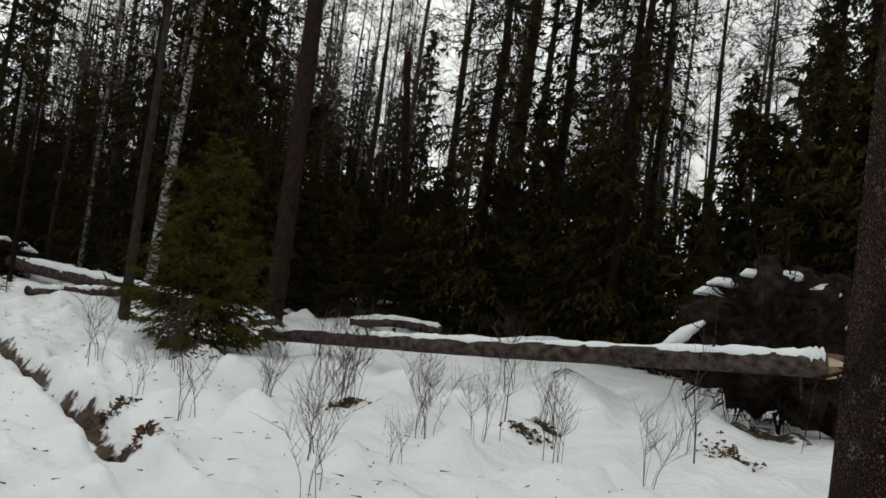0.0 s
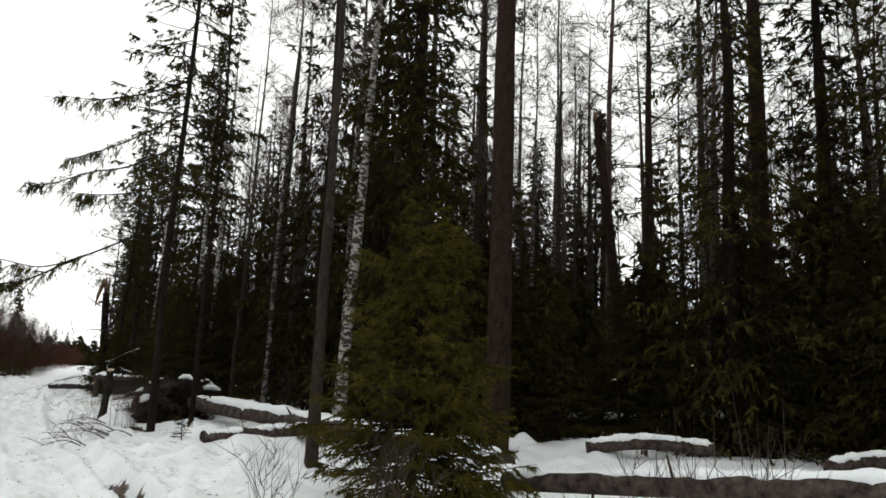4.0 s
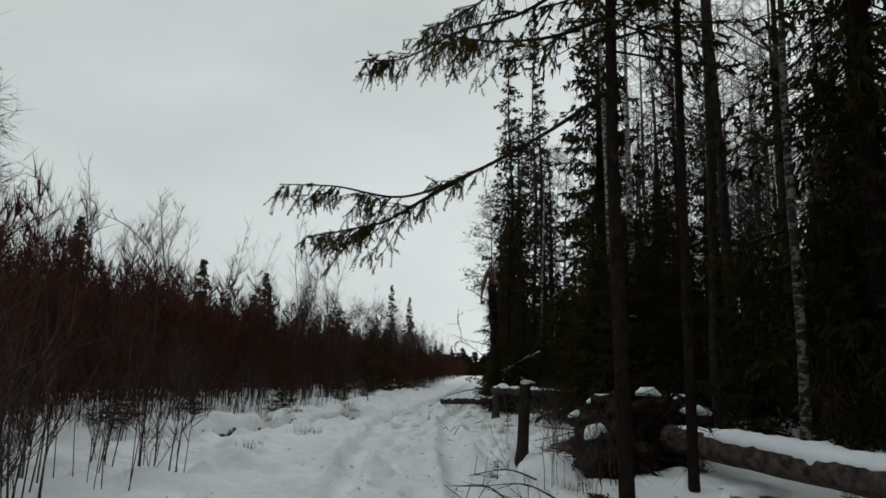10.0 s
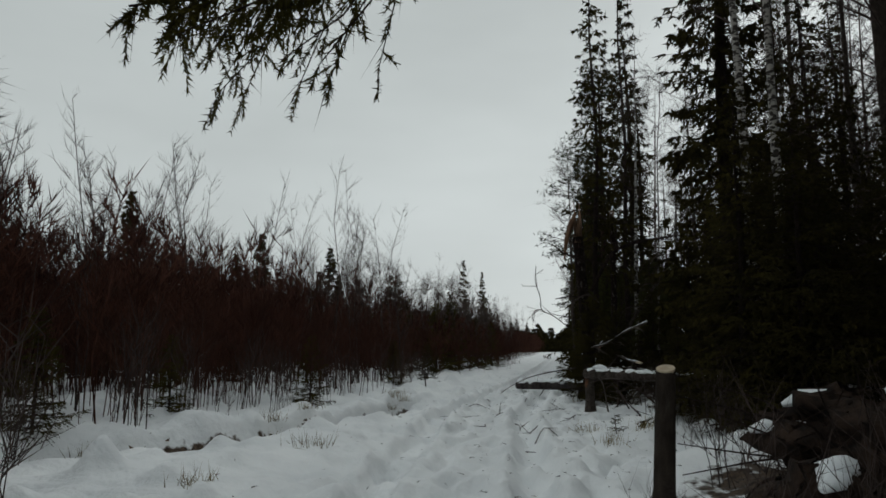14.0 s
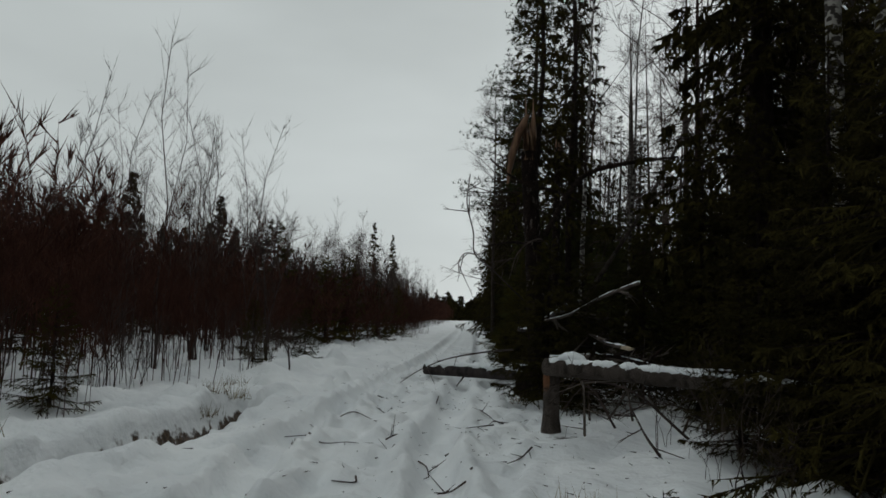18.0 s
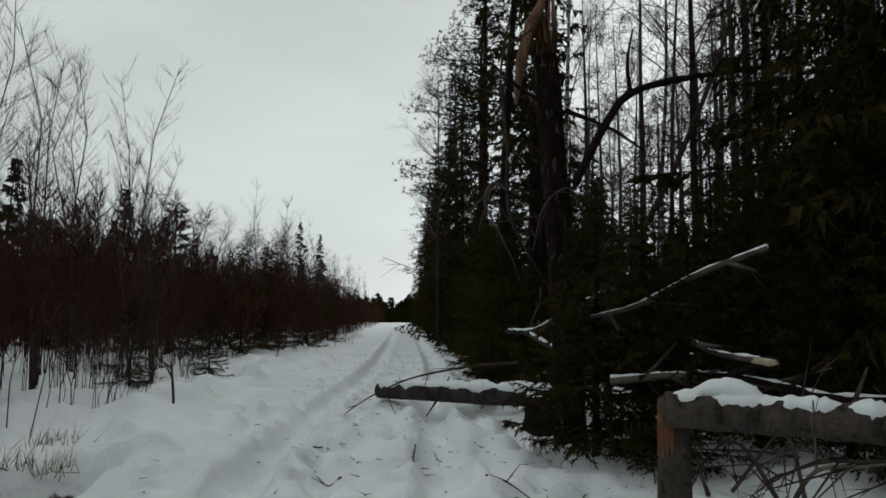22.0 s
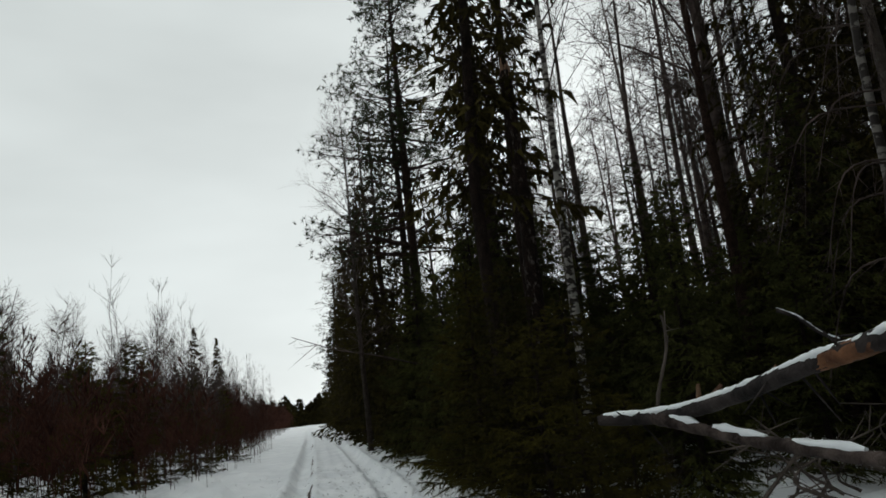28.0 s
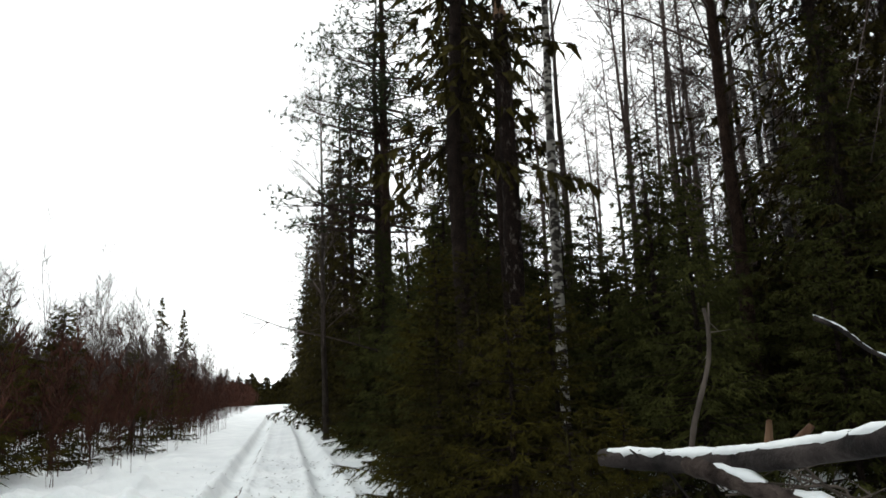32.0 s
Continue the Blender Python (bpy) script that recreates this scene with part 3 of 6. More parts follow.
def bare_tree(h, z0, seed, spread=2.2, limbs=26, r=None, bark=None, bend=0.012, fine=3, label="tall bare leafless birch", lean=(0, 0), twig=0.006, category="birch tree", name="birch_tree"):
    rng = np.random.default_rng(seed)
    t = thing(name, Matrix(), label, category)
    r = r or 0.0075 * h + 0.02
    p = trunk_curve(rng, h, bend, lean)
    g = Geo()
    tube(g, np.concatenate([[p[0] - (0, 0, 0.3)], spline(p, 2)]), [r * 1.3, r * 1.05, r * 0.85, r * 0.6, r * 0.35, 0.008], 9, 0.03, False, rng)
    part("trunk", g, bark or BIRCH, t)
    g = Geo()
    u = np.sort(rng.uniform(z0 / h, 0.98, limbs))
    base = np.stack([np.interp(u, np.linspace(0, 1, len(p)), p[:, c]) for c in range(3)], 1)
    az = rng.uniform(0, 6.283, limbs)
    ln = spread * (1.15 - u) / (1.15 - z0 / h) * rng.uniform(0.5, 1.2, limbs)
    out = np.stack([np.cos(az), np.sin(az), np.zeros(limbs)], 1)
    mid = base + out * (ln * 0.5)[:, None] + np.array([0, 0, 1]) * (ln * 0.45)[:, None]
    end = base + out * (ln * 0.95)[:, None] + np.array([0, 0, 1]) * (ln * 0.85)[:, None] + rng.normal(0, 0.1, (limbs, 3))
    rr = np.clip(0.010 * ln + 0.004, 0.005, 0.03)
    sticks(g, base, mid, rr, rr * 0.7, 3)
    sticks(g, mid, end, rr * 0.7, rr * 0.3, 3)
    a = np.concatenate([base * 0.4 + mid * 0.6, mid])
    b = np.concatenate([mid, end])
    q, e = twigs_from(g, rng, a, b, fine, 0.55 + 0.1 * spread, twig, 0.25)
    twigs_from(g, rng, q, e, 6, 0.55, twig * 0.75, -0.15, 0.6, True)
    part("branchwork", g, TWIG, t)
    return t


def pine(h, z0, seed, spread=2.4, r=None, clumps=70, label="tall pine with a bare trunk and high crown"):
    rng = np.random.default_rng(seed)
    t = thing("pine_tree", Matrix(), label, "pine tree")
    r = r or 0.010 * h + 0.03
    p = trunk_curve(rng, h, 0.006)
    g = Geo()
    tube(g, np.concatenate([[p[0] - (0, 0, 0.3)], spline(p, 2)]), [r * 1.25, r, r * 0.9, r * 0.7, r * 0.45, 0.02], 10, 0.03, False, rng)
    part("trunk", g, PINE_BARK, t)
    g, gn = Geo(), Geo()
    for _ in range(clumps):
        u = rng.uniform(z0 / h, 1.0)
        base = np.array([np.interp(u, np.linspace(0, 1, len(p)), p[:, c]) for c in range(3)])
        az = rng.uniform(0, 6.283)
        ln = spread * (1.1 - u) / (1.1 - z0 / h) * rng.uniform(0.35, 1.1) + 0.3
        end = base + np.array([math.cos(az) * ln, math.sin(az) * ln, ln * rng.uniform(-0.1, 0.35)])
        sticks(g, base[None], end[None], 0.012 + 0.012 * ln, 0.008, 4)
        m = 16
        q = end + rng.normal(0, 1, (m, 3)) * (0.28, 0.28, 0.13)
        sticks(g, np.repeat(end[None] * 0.8 + base[None] * 0.2, 6, 0), q[:6], 0.007, 0.003)
        rep = np.repeat(q, 9, 0)
        d = norm(rng.normal(0, 1, (len(rep), 3)) + (0, 0, 0.5))
        slivers(gn, rep, d, rng.uniform(0.10, 0.20, len(rep)), 0.014, rng)
    part("branchwork", g, PINE_BARK, t)
    part("crown", gn, PINE_NEEDLES, t, smooth=False)
    return t


def sapling_stems(rng, h, stems, fine=13, fan=0.25, twig=0.004, sub=3, stem_r=0.011, apart=0.07):
    made = []
    for _ in range(stems):
        g = Geo()
        made.append(g)
        az, tilt = rng.uniform(0, 6.283), rng.uniform(0.02, fan)
        hh = h * rng.uniform(0.6, 1.05)
        s = np.linspace(0, 1, 5)
        p = np.stack([np.cos(az) * tilt * hh * s ** 1.3, np.sin(az) * tilt * hh * s ** 1.3, hh * s], 1) + np.concatenate([[[0, 0, -0.15]], rng.normal(0, 0.02 * hh, (4, 3)) * (1, 1, 0.2)])
        p[:, :2] += rng.normal(0, apart, 2)
        rr = stem_r * rng.uniform(0.6, 1.3) * (0.6 + 0.15 * hh)
        sticks(g, p[:-1], p[1:], rr * (1 - 0.8 * s[:-1]), rr * (1 - 0.8 * s[1:]), 3)
        u = rng.uniform(0.24, 1.0, fine) ** 0.85
        base = np.stack([np.interp(u, s, p[:, c]) for c in range(3)], 1)
        a2 = rng.uniform(0, 6.283, fine)
        ln = hh * 0.26 * (1.15 - u) * rng.uniform(0.5, 1.3, fine) + 0.1
        d = norm(np.stack([np.cos(a2) * 0.65, np.sin(a2) * 0.65, rng.uniform(0.45, 1.1, fine)], 1))
        e = base + d * ln[:, None]
        spikes(g, base, d, ln, np.full(fine, twig * 1.3))
        if sub:
            twigs_from(g, rng, base, e, sub, 0.42, twig * 0.8, 0.55, 0.38, True)
    return made


def sapling_geo(*args):
    g = Geo()
    for one in sapling_stems(*args):
        g.f[3] += [f + g.n for f in one.f[3]]
        g.f[4] += [f + g.n for f in one.f[4]]
        g.v += one.v
        g.n += one.n
    return g


def log_thing(name, pts, radii, mat, label, seed, snow=0.0, category="fallen log", stubs=0, snow_from=0.0, snow_to=1.0, sides=12, flat_ends=None, rough=0.02, patchy=0.2):
    """A felled or fallen trunk with its snow cover and broken branch stubs."""
    rng = np.random.default_rng(seed)
    t = thing(name, Matrix.Translation(pts[0]), label, category)
    p = spline(np.asarray(pts, float) - np.asarray(pts[0], float), 10)
    g = Geo()
    tube(g, p, radii, sides, rough, True, rng)
    part("trunk", g, mat, t)
    if flat_ends:
        g = Geo()
        d = norm(p[0] - p[1])
        tube(g, [p[0] - d * 0.01, p[0] + d * 0.012], radii[0] * 0.93, sides, 0.02, True, rng)
        part("cut_face", g, flat_ends, t, "pale sawn face")
    rad = np.interp(np.linspace(0, 1, len(p)), np.linspace(0, 1, len(radii)), radii)
    if snow:
        i0, i1 = int(len(p) * snow_from), max(int(len(p) * snow_to), int(len(p) * snow_from) + 3)
        q, rq = p[i0:i1].copy(), rad[i0:i1]
        q = spline(q, 3)
        rq = np.interp(np.linspace(0, 1, len(q)), np.linspace(0, 1, len(rq)), rq)
        taper = np.clip(np.minimum(np.arange(len(q)), np.arange(len(q))[::-1]) / 3, 0.25, 1)
        lump = 1 - 0.3 * patchy + patchy * np.convolve(rng.normal(0, 1, len(q) + 4), np.ones(5) / 2.2, "valid")
        rs = rq * 0.86 * np.clip(lump, 0.7 - 0.9 * patchy, 1.3) * taper
        q[:, 2] += rq * 0.62 + snow * 0.25
        g = Geo()
        tube(g, q, rs, 10, 0.05, True, rng, flat=0.55 + snow * 1.6)
        part("snow_cover", g, SNOW_CAP, t, "soft white snow on top")
    if stubs:
        for _ in range(stubs):
            g = Geo()
            k = rng.integers(1, len(p) - 1)
            az = rng.uniform(0, 6.283)
            a, b = frame_of(norm(p[k + 1] - p[k])[None])
            o = a[0] * math.cos(az) + b[0] * math.sin(az)
            L = rng.uniform(0.08, 0.3)
            sticks(g, (p[k] + o * rad[k] * 0.8)[None], (p[k] + o * (rad[k] + L) + rng.normal(0, 0.04, 3))[None], rad[k] * 0.16, rad[k] * 0.07, 5)
            part("branch_stub", g, mat, t)
    return t


def branch_thing(name, pts, r0, r1, mat, label, seed, side=6, side_len=0.5, snow=0.0, category="dead branch", down=-0.1, sub=2, sides=7):
    """A single dead limb with side twigs."""
    rng = np.random.default_rng(seed)
    t = thing(name, Matrix.Translation(pts[0]), label, category)
    p = spline(np.asarray(pts, float) - np.asarray(pts[0], float), 7)
    g = Geo()
    tube(g, p, [r0, (r0 + r1) * 0.5, r1], sides, 0.06, True, rng)
    part("limb", g, mat, t)
    if side:
        g = Geo()
        k = rng.integers(1, len(p), side)
        d = norm(norm(p[k] - p[k - 1]) * 0.7 + rng.normal(0, 0.6, (side, 3)) + (0, 0, down))
        e = p[k] + d * side_len * rng.uniform(0.4, 1.2, (side, 1))
        sticks(g, p[k], e, r1 * 0.9 + 0.002, r1 * 0.35 + 0.001, 4)
        if sub:
            twigs_from(g, rng, p[k], e, sub, side_len * 0.5, r1 * 0.4 + 0.001, down, 0.5)
        part("twig_spray", g, mat, t)
    if snow:
        g = Geo()
        q = p.copy()
        rad = np.interp(np.linspace(0, 1, len(p)), [0, 0.5, 1], [r0, (r0 + r1) * 0.5, r1])
        q[:, 2] += rad * 0.80
        tube(g, q, rad * 0.52 * np.clip(1 + rng.normal(0, 0.35, len(q)), 0.2, 1.5), 7, 0.05, True, rng)
        part("snow_cover", g, SNOW_CAP, t, "thin white snow along the top")
    return t


def put(ob, x, y, yaw=None, scale=1.0, rng=random, tilt=0.0, dz=0.0):
    yaw = rng.uniform(0, 6.283) if yaw is None else yaw
    rot = Euler((rng.uniform(-tilt, tilt), rng.uniform(-tilt, tilt), yaw)).to_quaternion()
    return Matrix.LocRotScale((x, y, gz(x, y) + dz), rot, (scale,) * 3)


def plant(kinds, x, y, yaw=None, scale=1.0, tilt=0.02, label="", group=""):
    src = random.choice(kinds)
    if src.get("used"):
        ob = copy_thing(src, put(src, x, y, yaw, scale, random, tilt))
    else:
        src["used"] = 1
        ob = src
        ob.matrix_basis = put(src, x, y, yaw, scale, random, tilt)
    if label:
        ob["label"] = label
    if group:
        ob["group"] = group
    return ob


# kinds to copy from
SPRUCES = [spruce(18, 1.2, 2.9, 11, 6, 4.2, 5, 0.75, 0.42, dead=16), spruce(20, 2.8, 2.7, 12, 6, 4.2, 5, 0.85, 0.44, dead=24),
           spruce(14.5, 0.4, 2.7, 13, 6, 4.2, 5, 0.65, 0.38, dead=10), spruce(17, 4.5, 2.4, 16, 6, 4.2, 5, 0.8, 0.42, dead=36)]
FAR_SPRUCES = [spruce(12, 0.6, 2.6, 14, 6, 3.0, 4, 0.5, 0.42, leaf=(0.34, 0.12), seg=1, lite=True), spruce(9.0, 0.4, 2.3, 15, 6, 3.0, 4, 0.45, 0.36, leaf=(0.32, 0.11), seg=1, lite=True),
               spruce(10.5, 0.4, 2.0, 17, 6, 3.0, 4, 0.6, 0.36, leaf=(0.32, 0.11), seg=1, lite=True)]
YOUNGS = [spruce(3.6, 0.15, 1.3, 21, 7, 12, 18, 0.32, 0.19, YOUNG, "young bushy green spruce", leaf=(0.060, 0.0105), name="young_spruce"),
          spruce(2.5, 0.1, 1.05, 22, 7, 14, 18, 0.3, 0.16, YOUNG, "small bushy green spruce", leaf=(0.052, 0.0095), name="young_spruce"),
          spruce(5.4, 0.2, 1.7, 23, 7, 10, 16, 0.36, 0.24, YOUNG, "young dense green spruce", leaf=(0.070, 0.0125), name="young_spruce")]
MIDS = [spruce(4.4, 0.2, 1.5, 25, 6, 6, 5, 0.36, 0.28, NEEDLES, "young dense dark green spruce", leaf=(0.17, 0.042), seg=1, lite=True, name="young_spruce"),
        spruce(6.0, 0.25, 1.75, 26, 6, 5.2, 5, 0.42, 0.30, NEEDLES, "young dense dark green spruce", leaf=(0.19, 0.046), seg=1, lite=True, name="young_spruce"),
        spruce(3.4, 0.15, 1.3, 27, 6, 6.2, 5, 0.32, 0.24, YOUNG, "young bushy green spruce", leaf=(0.15, 0.04), seg=1, lite=True, name="young_spruce"),
        spruce(8.5, 0.3, 2.0, 28, 6, 4.6, 5, 0.55, 0.33, NEEDLES, "dense dark half-grown spruce", leaf=(0.19, 0.046), seg=1, lite=True, name="young_spruce")]
NEAR_MIDS = [spruce(5.0, 0.15, 1.6, 121, 8, 10, 15, 0.40, 0.24, NEEDLES, "young dense dark green spruce", leaf=(0.075, 0.0145), name="young_spruce"),
             spruce(6.6, 0.2, 1.85, 122, 8, 9, 14, 0.48, 0.27, NEEDLES, "dense dark half-grown spruce", leaf=(0.08, 0.016), name="young_spruce")]
EDGE_MIDS = [spruce(5.0, 0.15, 1.6, 123, 8, 10, 15, 0.40, 0.24, EDGE_GREEN, "dense dark young spruce at the forest edge", leaf=(0.075, 0.0145), name="young_spruce"),
             spruce(6.6, 0.2, 1.85, 124, 8, 9, 14, 0.48, 0.27, EDGE_GREEN, "dense dark young spruce at the forest edge", leaf=(0.08, 0.016), name="young_spruce")]
BIRCHES = [bare_tree(17, 5, 31, 2.2, 34, fine=4, bark=FOREST_BIRCH), bare_tree(14.5, 4, 32, 2.0, 32, fine=4, bark=FOREST_BIRCH), bare_tree(19, 7, 33, 2.5, 36, fine=4, bark=GREY_BARK, label="tall bare grey aspen", category="aspen tree", name="aspen_tree")]
THIN = [bare_tree(11, 3.5, 34, 1.2, 20, 0.055, GREY_BARK, 0.02, 3, "thin bare leafless young aspen", category="aspen tree", name="aspen_tree"),
        bare_tree(13, 5, 35, 1.4, 22, 0.06, FOREST_BIRCH, 0.018, 3, "thin bare leafless birch")]
PINES = [pine(18, 9, 41, 2.8, 0.19, 60), pine(16, 7.5, 42, 2.4, 0.16, 56)]


# ---- trees beside the road that stand in known places ----
LEAN_SLIM = "slender grey-barked tree trunk beside the logs"
slim_a = bare_tree(12, 6.5, 51, 1.2, 18, 0.092, GREY_BARK, 0.006, 2, LEAN_SLIM, category="tree", name="slender_tree")
slim_a.matrix_basis = put(slim_a, 5.6, 20.3, 0.4)
slim_b = spruce(16, 5.4, 2.6, 52, 4, 6, 12, 0.45, 0.42, leaf=(0.11, 0.03), label="slender spruce with long overhanging boughs", dead=30, r=0.082, seg=3)
slim_b.matrix_basis = put(slim_b, 3.46, 25.95, 0.0)
slim_c = spruce(15, 6.0, 1.4, 53, 4, 6, 12, 0.5, 0.42, leaf=(0.11, 0.03), label="slim spruce with dead lower twigs", dead=40, r=0.060, seg=3)
slim_c.matrix_basis = put(slim_c, 4.34, 26.55, 0.0)
near_trunk = spruce(17, 5.5, 2.4, 54, 5, 5, 7, 0.6, 0.45, seg=2, label="big spruce trunk with scaly bark close to the road", dead=18, r=0.2, bark=SCALY)
near_trunk.matrix_basis = put(near_trunk, 3.95, 5.93, 0.0)
big = pine(20, 11, 55, 2.6, 0.2, 60, "straight tall pine trunk behind a young spruce")
big.matrix_basis = put(big, 8.5, 19.6, 0.3)
birch_a = bare_tree(15, 7, 56, 1.8, 24, 0.12, BIRCH, 0.012, 3, "leaning white birch beside the logs", (0.03, -0.02))
birch_a.matrix_basis = put(birch_a, 6.85, 23.2, 0.2)
right_sp = spruce(16, 1.2, 2.2, 57, 6, 5, 7, 0.6, 0.38, seg=2, label="dark spruce behind the fallen log", dead=30, r=0.2)
tall_s = spruce(17, 2.2, 2.5, 70, 7, 5, 7, 0.7, 0.32, label="dense tall spruce behind the young one", r=0.17)
tall_s.matrix_basis = put(tall_s, 8.3, 23.4, 0.0)
plant(SPRUCES[:1], 15.4, 20.8, 0.0, 1.0)
plant(SPRUCES[2:3], 17.0, 17.2, 0.0, 1.1)
right_sp.matrix_basis = put(right_sp, 17.5, 19.9, 0.0)
front = spruce(3.45, 0.14, 1.42, 69, 9, 15, 24, 0.30, 0.14, YOUNG, "broad young green spruce in front of the logs", leaf=(0.06, 0.0105), power=0.66, name="young_spruce")
front.matrix_basis = put(front, 5.7, 16.35, 1.0)
for x, y in ((6.2, 27.9), (7.5, 25.6), (8.6, 29.2), (5.7, 30.0), (9.8, 26.4), (11.2, 24.8), (12.8, 26.2)):
    plant(THIN, x, y, None, 1.1)
birch_c = bare_tree(13, 5.2, 58, 1.7, 20, 0.07, BIRCH, 0.012, 3, "crooked birch with white lower bark", (0.03, 0.0))
birch_c.matrix_basis = put(birch_c, 4.0, 48.8, 0.4)
tree_d = spruce(17, 4.3, 1.7, 59, 5, 5, 7, 0.7, 0.4, seg=2, label="straight tall spruce trunk", dead=30, r=0.095)
tree_d.matrix_basis = put(tree_d, 2.66, 48.2, 0)
tree_d2 = spruce(18, 5.0, 1.8, 60, 5, 5, 7, 0.7, 0.4, seg=2, label="straight tall spruce trunk", dead=30, r=0.095)
tree_d2.matrix_basis = put(tree_d2, 3.9, 50.3, 0)
tree_e = bare_tree(15, 6.2, 61, 3.2, 26, 0.105, PINE_BARK, 0.006, 4, "tall bare tree with spreading branches", category="tree", name="bare_tree")
tree_e.matrix_basis = put(tree_e, 7.6, 49.9, 0)
thin_b = bare_tree(9, 4.0, 62, 1.3, 14, 0.034, FOREST_BIRCH, 0.035, 2, "thin birch behind the fallen trunk", (0.05, 0.0))
thin_b.matrix_basis = put(thin_b, 4.05, 42.9, 0)
mid_birch = bare_tree(13, 3.0, 63, 2.4, 50, 0.09, GREY_BARK, 0.01, 4, "bare weeping birch at the forest edge", (-0.02, 0.0))
mid_birch.matrix_basis = put(mid_birch, 1.9, 64.0, 0)
edge_pine = pine(16.5, 6.0, 64, 3.1, 0.17, 170, "tall pine reaching over the forest edge")
edge_pine.matrix_basis = put(edge_pine, 3.5, 60.5, 0.0)
far_pine = pine(16, 6, 65, 3.0, 0.17, 70, "pine standing out at the forest edge far away")
far_pine.matrix_basis = put(far_pine, 2.6, 112.0, 0.0)
DARK = [spruce(3.0, 0.12, 1.2, 29, 7, 13, 18, 0.32, 0.18, NEEDLES, "dark bushy spruce beside the broken birch", leaf=(0.060, 0.0115), name="young_spruce")]
for x, y, s in ((2.2, 39.35, 0.8), (2.7, 38.8, 0.7), (2.75, 39.7, 0.9), (3.5, 39.0, 1.0)):
    plant(DARK, x, y, None, s)
wall_sp = spruce(15, 0.4, 2.3, 67, 7, 6, 7, 0.6, 0.3, label="huge dark spruce reaching to the ground", dead=10, r=0.2, seg=2)
wall_sp.matrix_basis = put(wall_sp, 5.3, 39.3, 0.0)
plant(DARK, 3.5, 35.3, 0.3, 0.65, label="dark bushy spruce behind the fallen trunk")
plant(DARK, 4.4, 35.9, 0.3, 1.0, label="dark bushy spruce behind the fallen trunk")
plant(YOUNGS[1:2], 2.1, 45.0, 0.3, 0.82, label="small green spruce under the fallen trunk end")
plant(YOUNGS[1:2], 2.02, 43.65, 2.1, 0.5)
plant(YOUNGS[1:2], 1.72, 43.15, 0.9, 0.58, label="small green spruce in front of the fallen trunk end")
plant(YOUNGS[1:2], 2.35, 46.7, 1.3, 1.05, label="bushy green spruce at the road edge")
plant(YOUNGS[1:2], 2.9, 46.2, 2.3, 1.15, label="bushy green spruce at the road edge")
plant(YOUNGS[1:2], 2.75, 44.7, 3.3, 0.6)
plant(DARK, 2.6, 47.6, 2.0, 1.2, label="dark bushy spruce at the road edge")
for x, y, s in ((2.45, 48.8, 0.9), (2.7, 50.8, 1.0), (2.7, 53.2, 0.9), (2.9, 56.0, 1.0), (2.9, 59.5, 1.1), (3.0, 63.0, 1.0)):
    plant(YOUNGS[:1] + DARK, x, y, None, s, label="dark bushy spruce at the road edge", group="young spruces along the road edge")
for x, y, s in ((2.8, 58.2, 0.8), (2.7, 61.5, 0.9), (2.5, 64.4, 0.8), (2.5, 68.0, 0.9), (2.4, 73.0, 1.0), (2.3, 79.0, 1.1)):
    plant(MIDS[:1], x, y, None, s, group="young spruces along the road edge")
twin_1 = bare_tree(15, 7, 68, 1.8, 22, 0.10, BIRCH, 0.008, 3, "tall white birch of a pair", (-0.02, 0.0))
twin_1.matrix_basis = put(twin_1, 5.2, 36.9, 0)
twin_2 = copy_thing(twin_1, put(twin_1, 5.75, 37.0, 1.5))

# ---- overhanging boughs of the slender spruce ----
def bough(pts, seed, label, owner_dx=0.0):
    rng = np.random.default_rng(seed)
    p = spline(np.asarray(pts, float), 8)
    t = thing("overhanging_bough", Matrix(), label, "spruce bough")
    g, gn = Geo(), Geo()
    tube(g, p, [0.028, 0.016, 0.005], 7, 0.05, True, rng)
    s = np.linspace(0, 1, len(p))
    n = 30
    u = np.sort(rng.uniform(0.30, 1, n))
    b = np.stack([np.interp(u, s, p[:, c]) for c in range(3)], 1)
    fwd = norm(p[-1] - p[0])
    lat = norm(np.cross(fwd, (0, 0, 1.0)))
    sg = np.where(np.arange(n) % 2, 1, -1)[:, None]
    d = norm(fwd * rng.uniform(0.4, 1.1, (n, 1)) + lat * sg * rng.uniform(0.3, 1.3, (n, 1)) + np.array([0, 0, -1.0]) * rng.uniform(-0.3, 0.9, (n, 1)))
    ln = np.clip(1.0 * (1.15 - u), 0.2, 0.8) * rng.uniform(0.25, 1.25, n)
    m = b + d * (ln * 0.55)[:, None]
    e = m + norm(d + np.array([0, 0, -0.35]) + rng.normal(0, 0.25, (n, 3))) * (ln * 0.5)[:, None]
    sticks(g, b, m, 0.006, 0.004, 4)
    sticks(g, m, e, 0.004, 0.002, 4)
    b, e = np.concatenate([b, m]), np.concatenate([m, e])
    q, f = twigs_from(g, rng, b, e, 5, 0.20, 0.0024, -0.9, 0.55)
    keep = rng.random(len(q)) < 0.8
    a0, a1 = np.concatenate([b, q[keep], q[keep]]), np.concatenate([e, f[keep], f[keep]])
    rep = np.repeat(np.arange(len(a0)), 20)
    w = rng.uniform(0.1, 1.0, (len(rep), 1))
    x = a0[rep] * (1 - w) + a1[rep] * w
    dd = norm(norm(a1 - a0)[rep] + rng.normal(0, 0.6, (len(rep), 3)))
    slivers(gn, x, dd, rng.uniform(0.022, 0.045, len(rep)), 0.0042, rng)
    part("limb", g, BARK, t)
    part("needle_cover", gn, YOUNG, t, smooth=False)
    return t


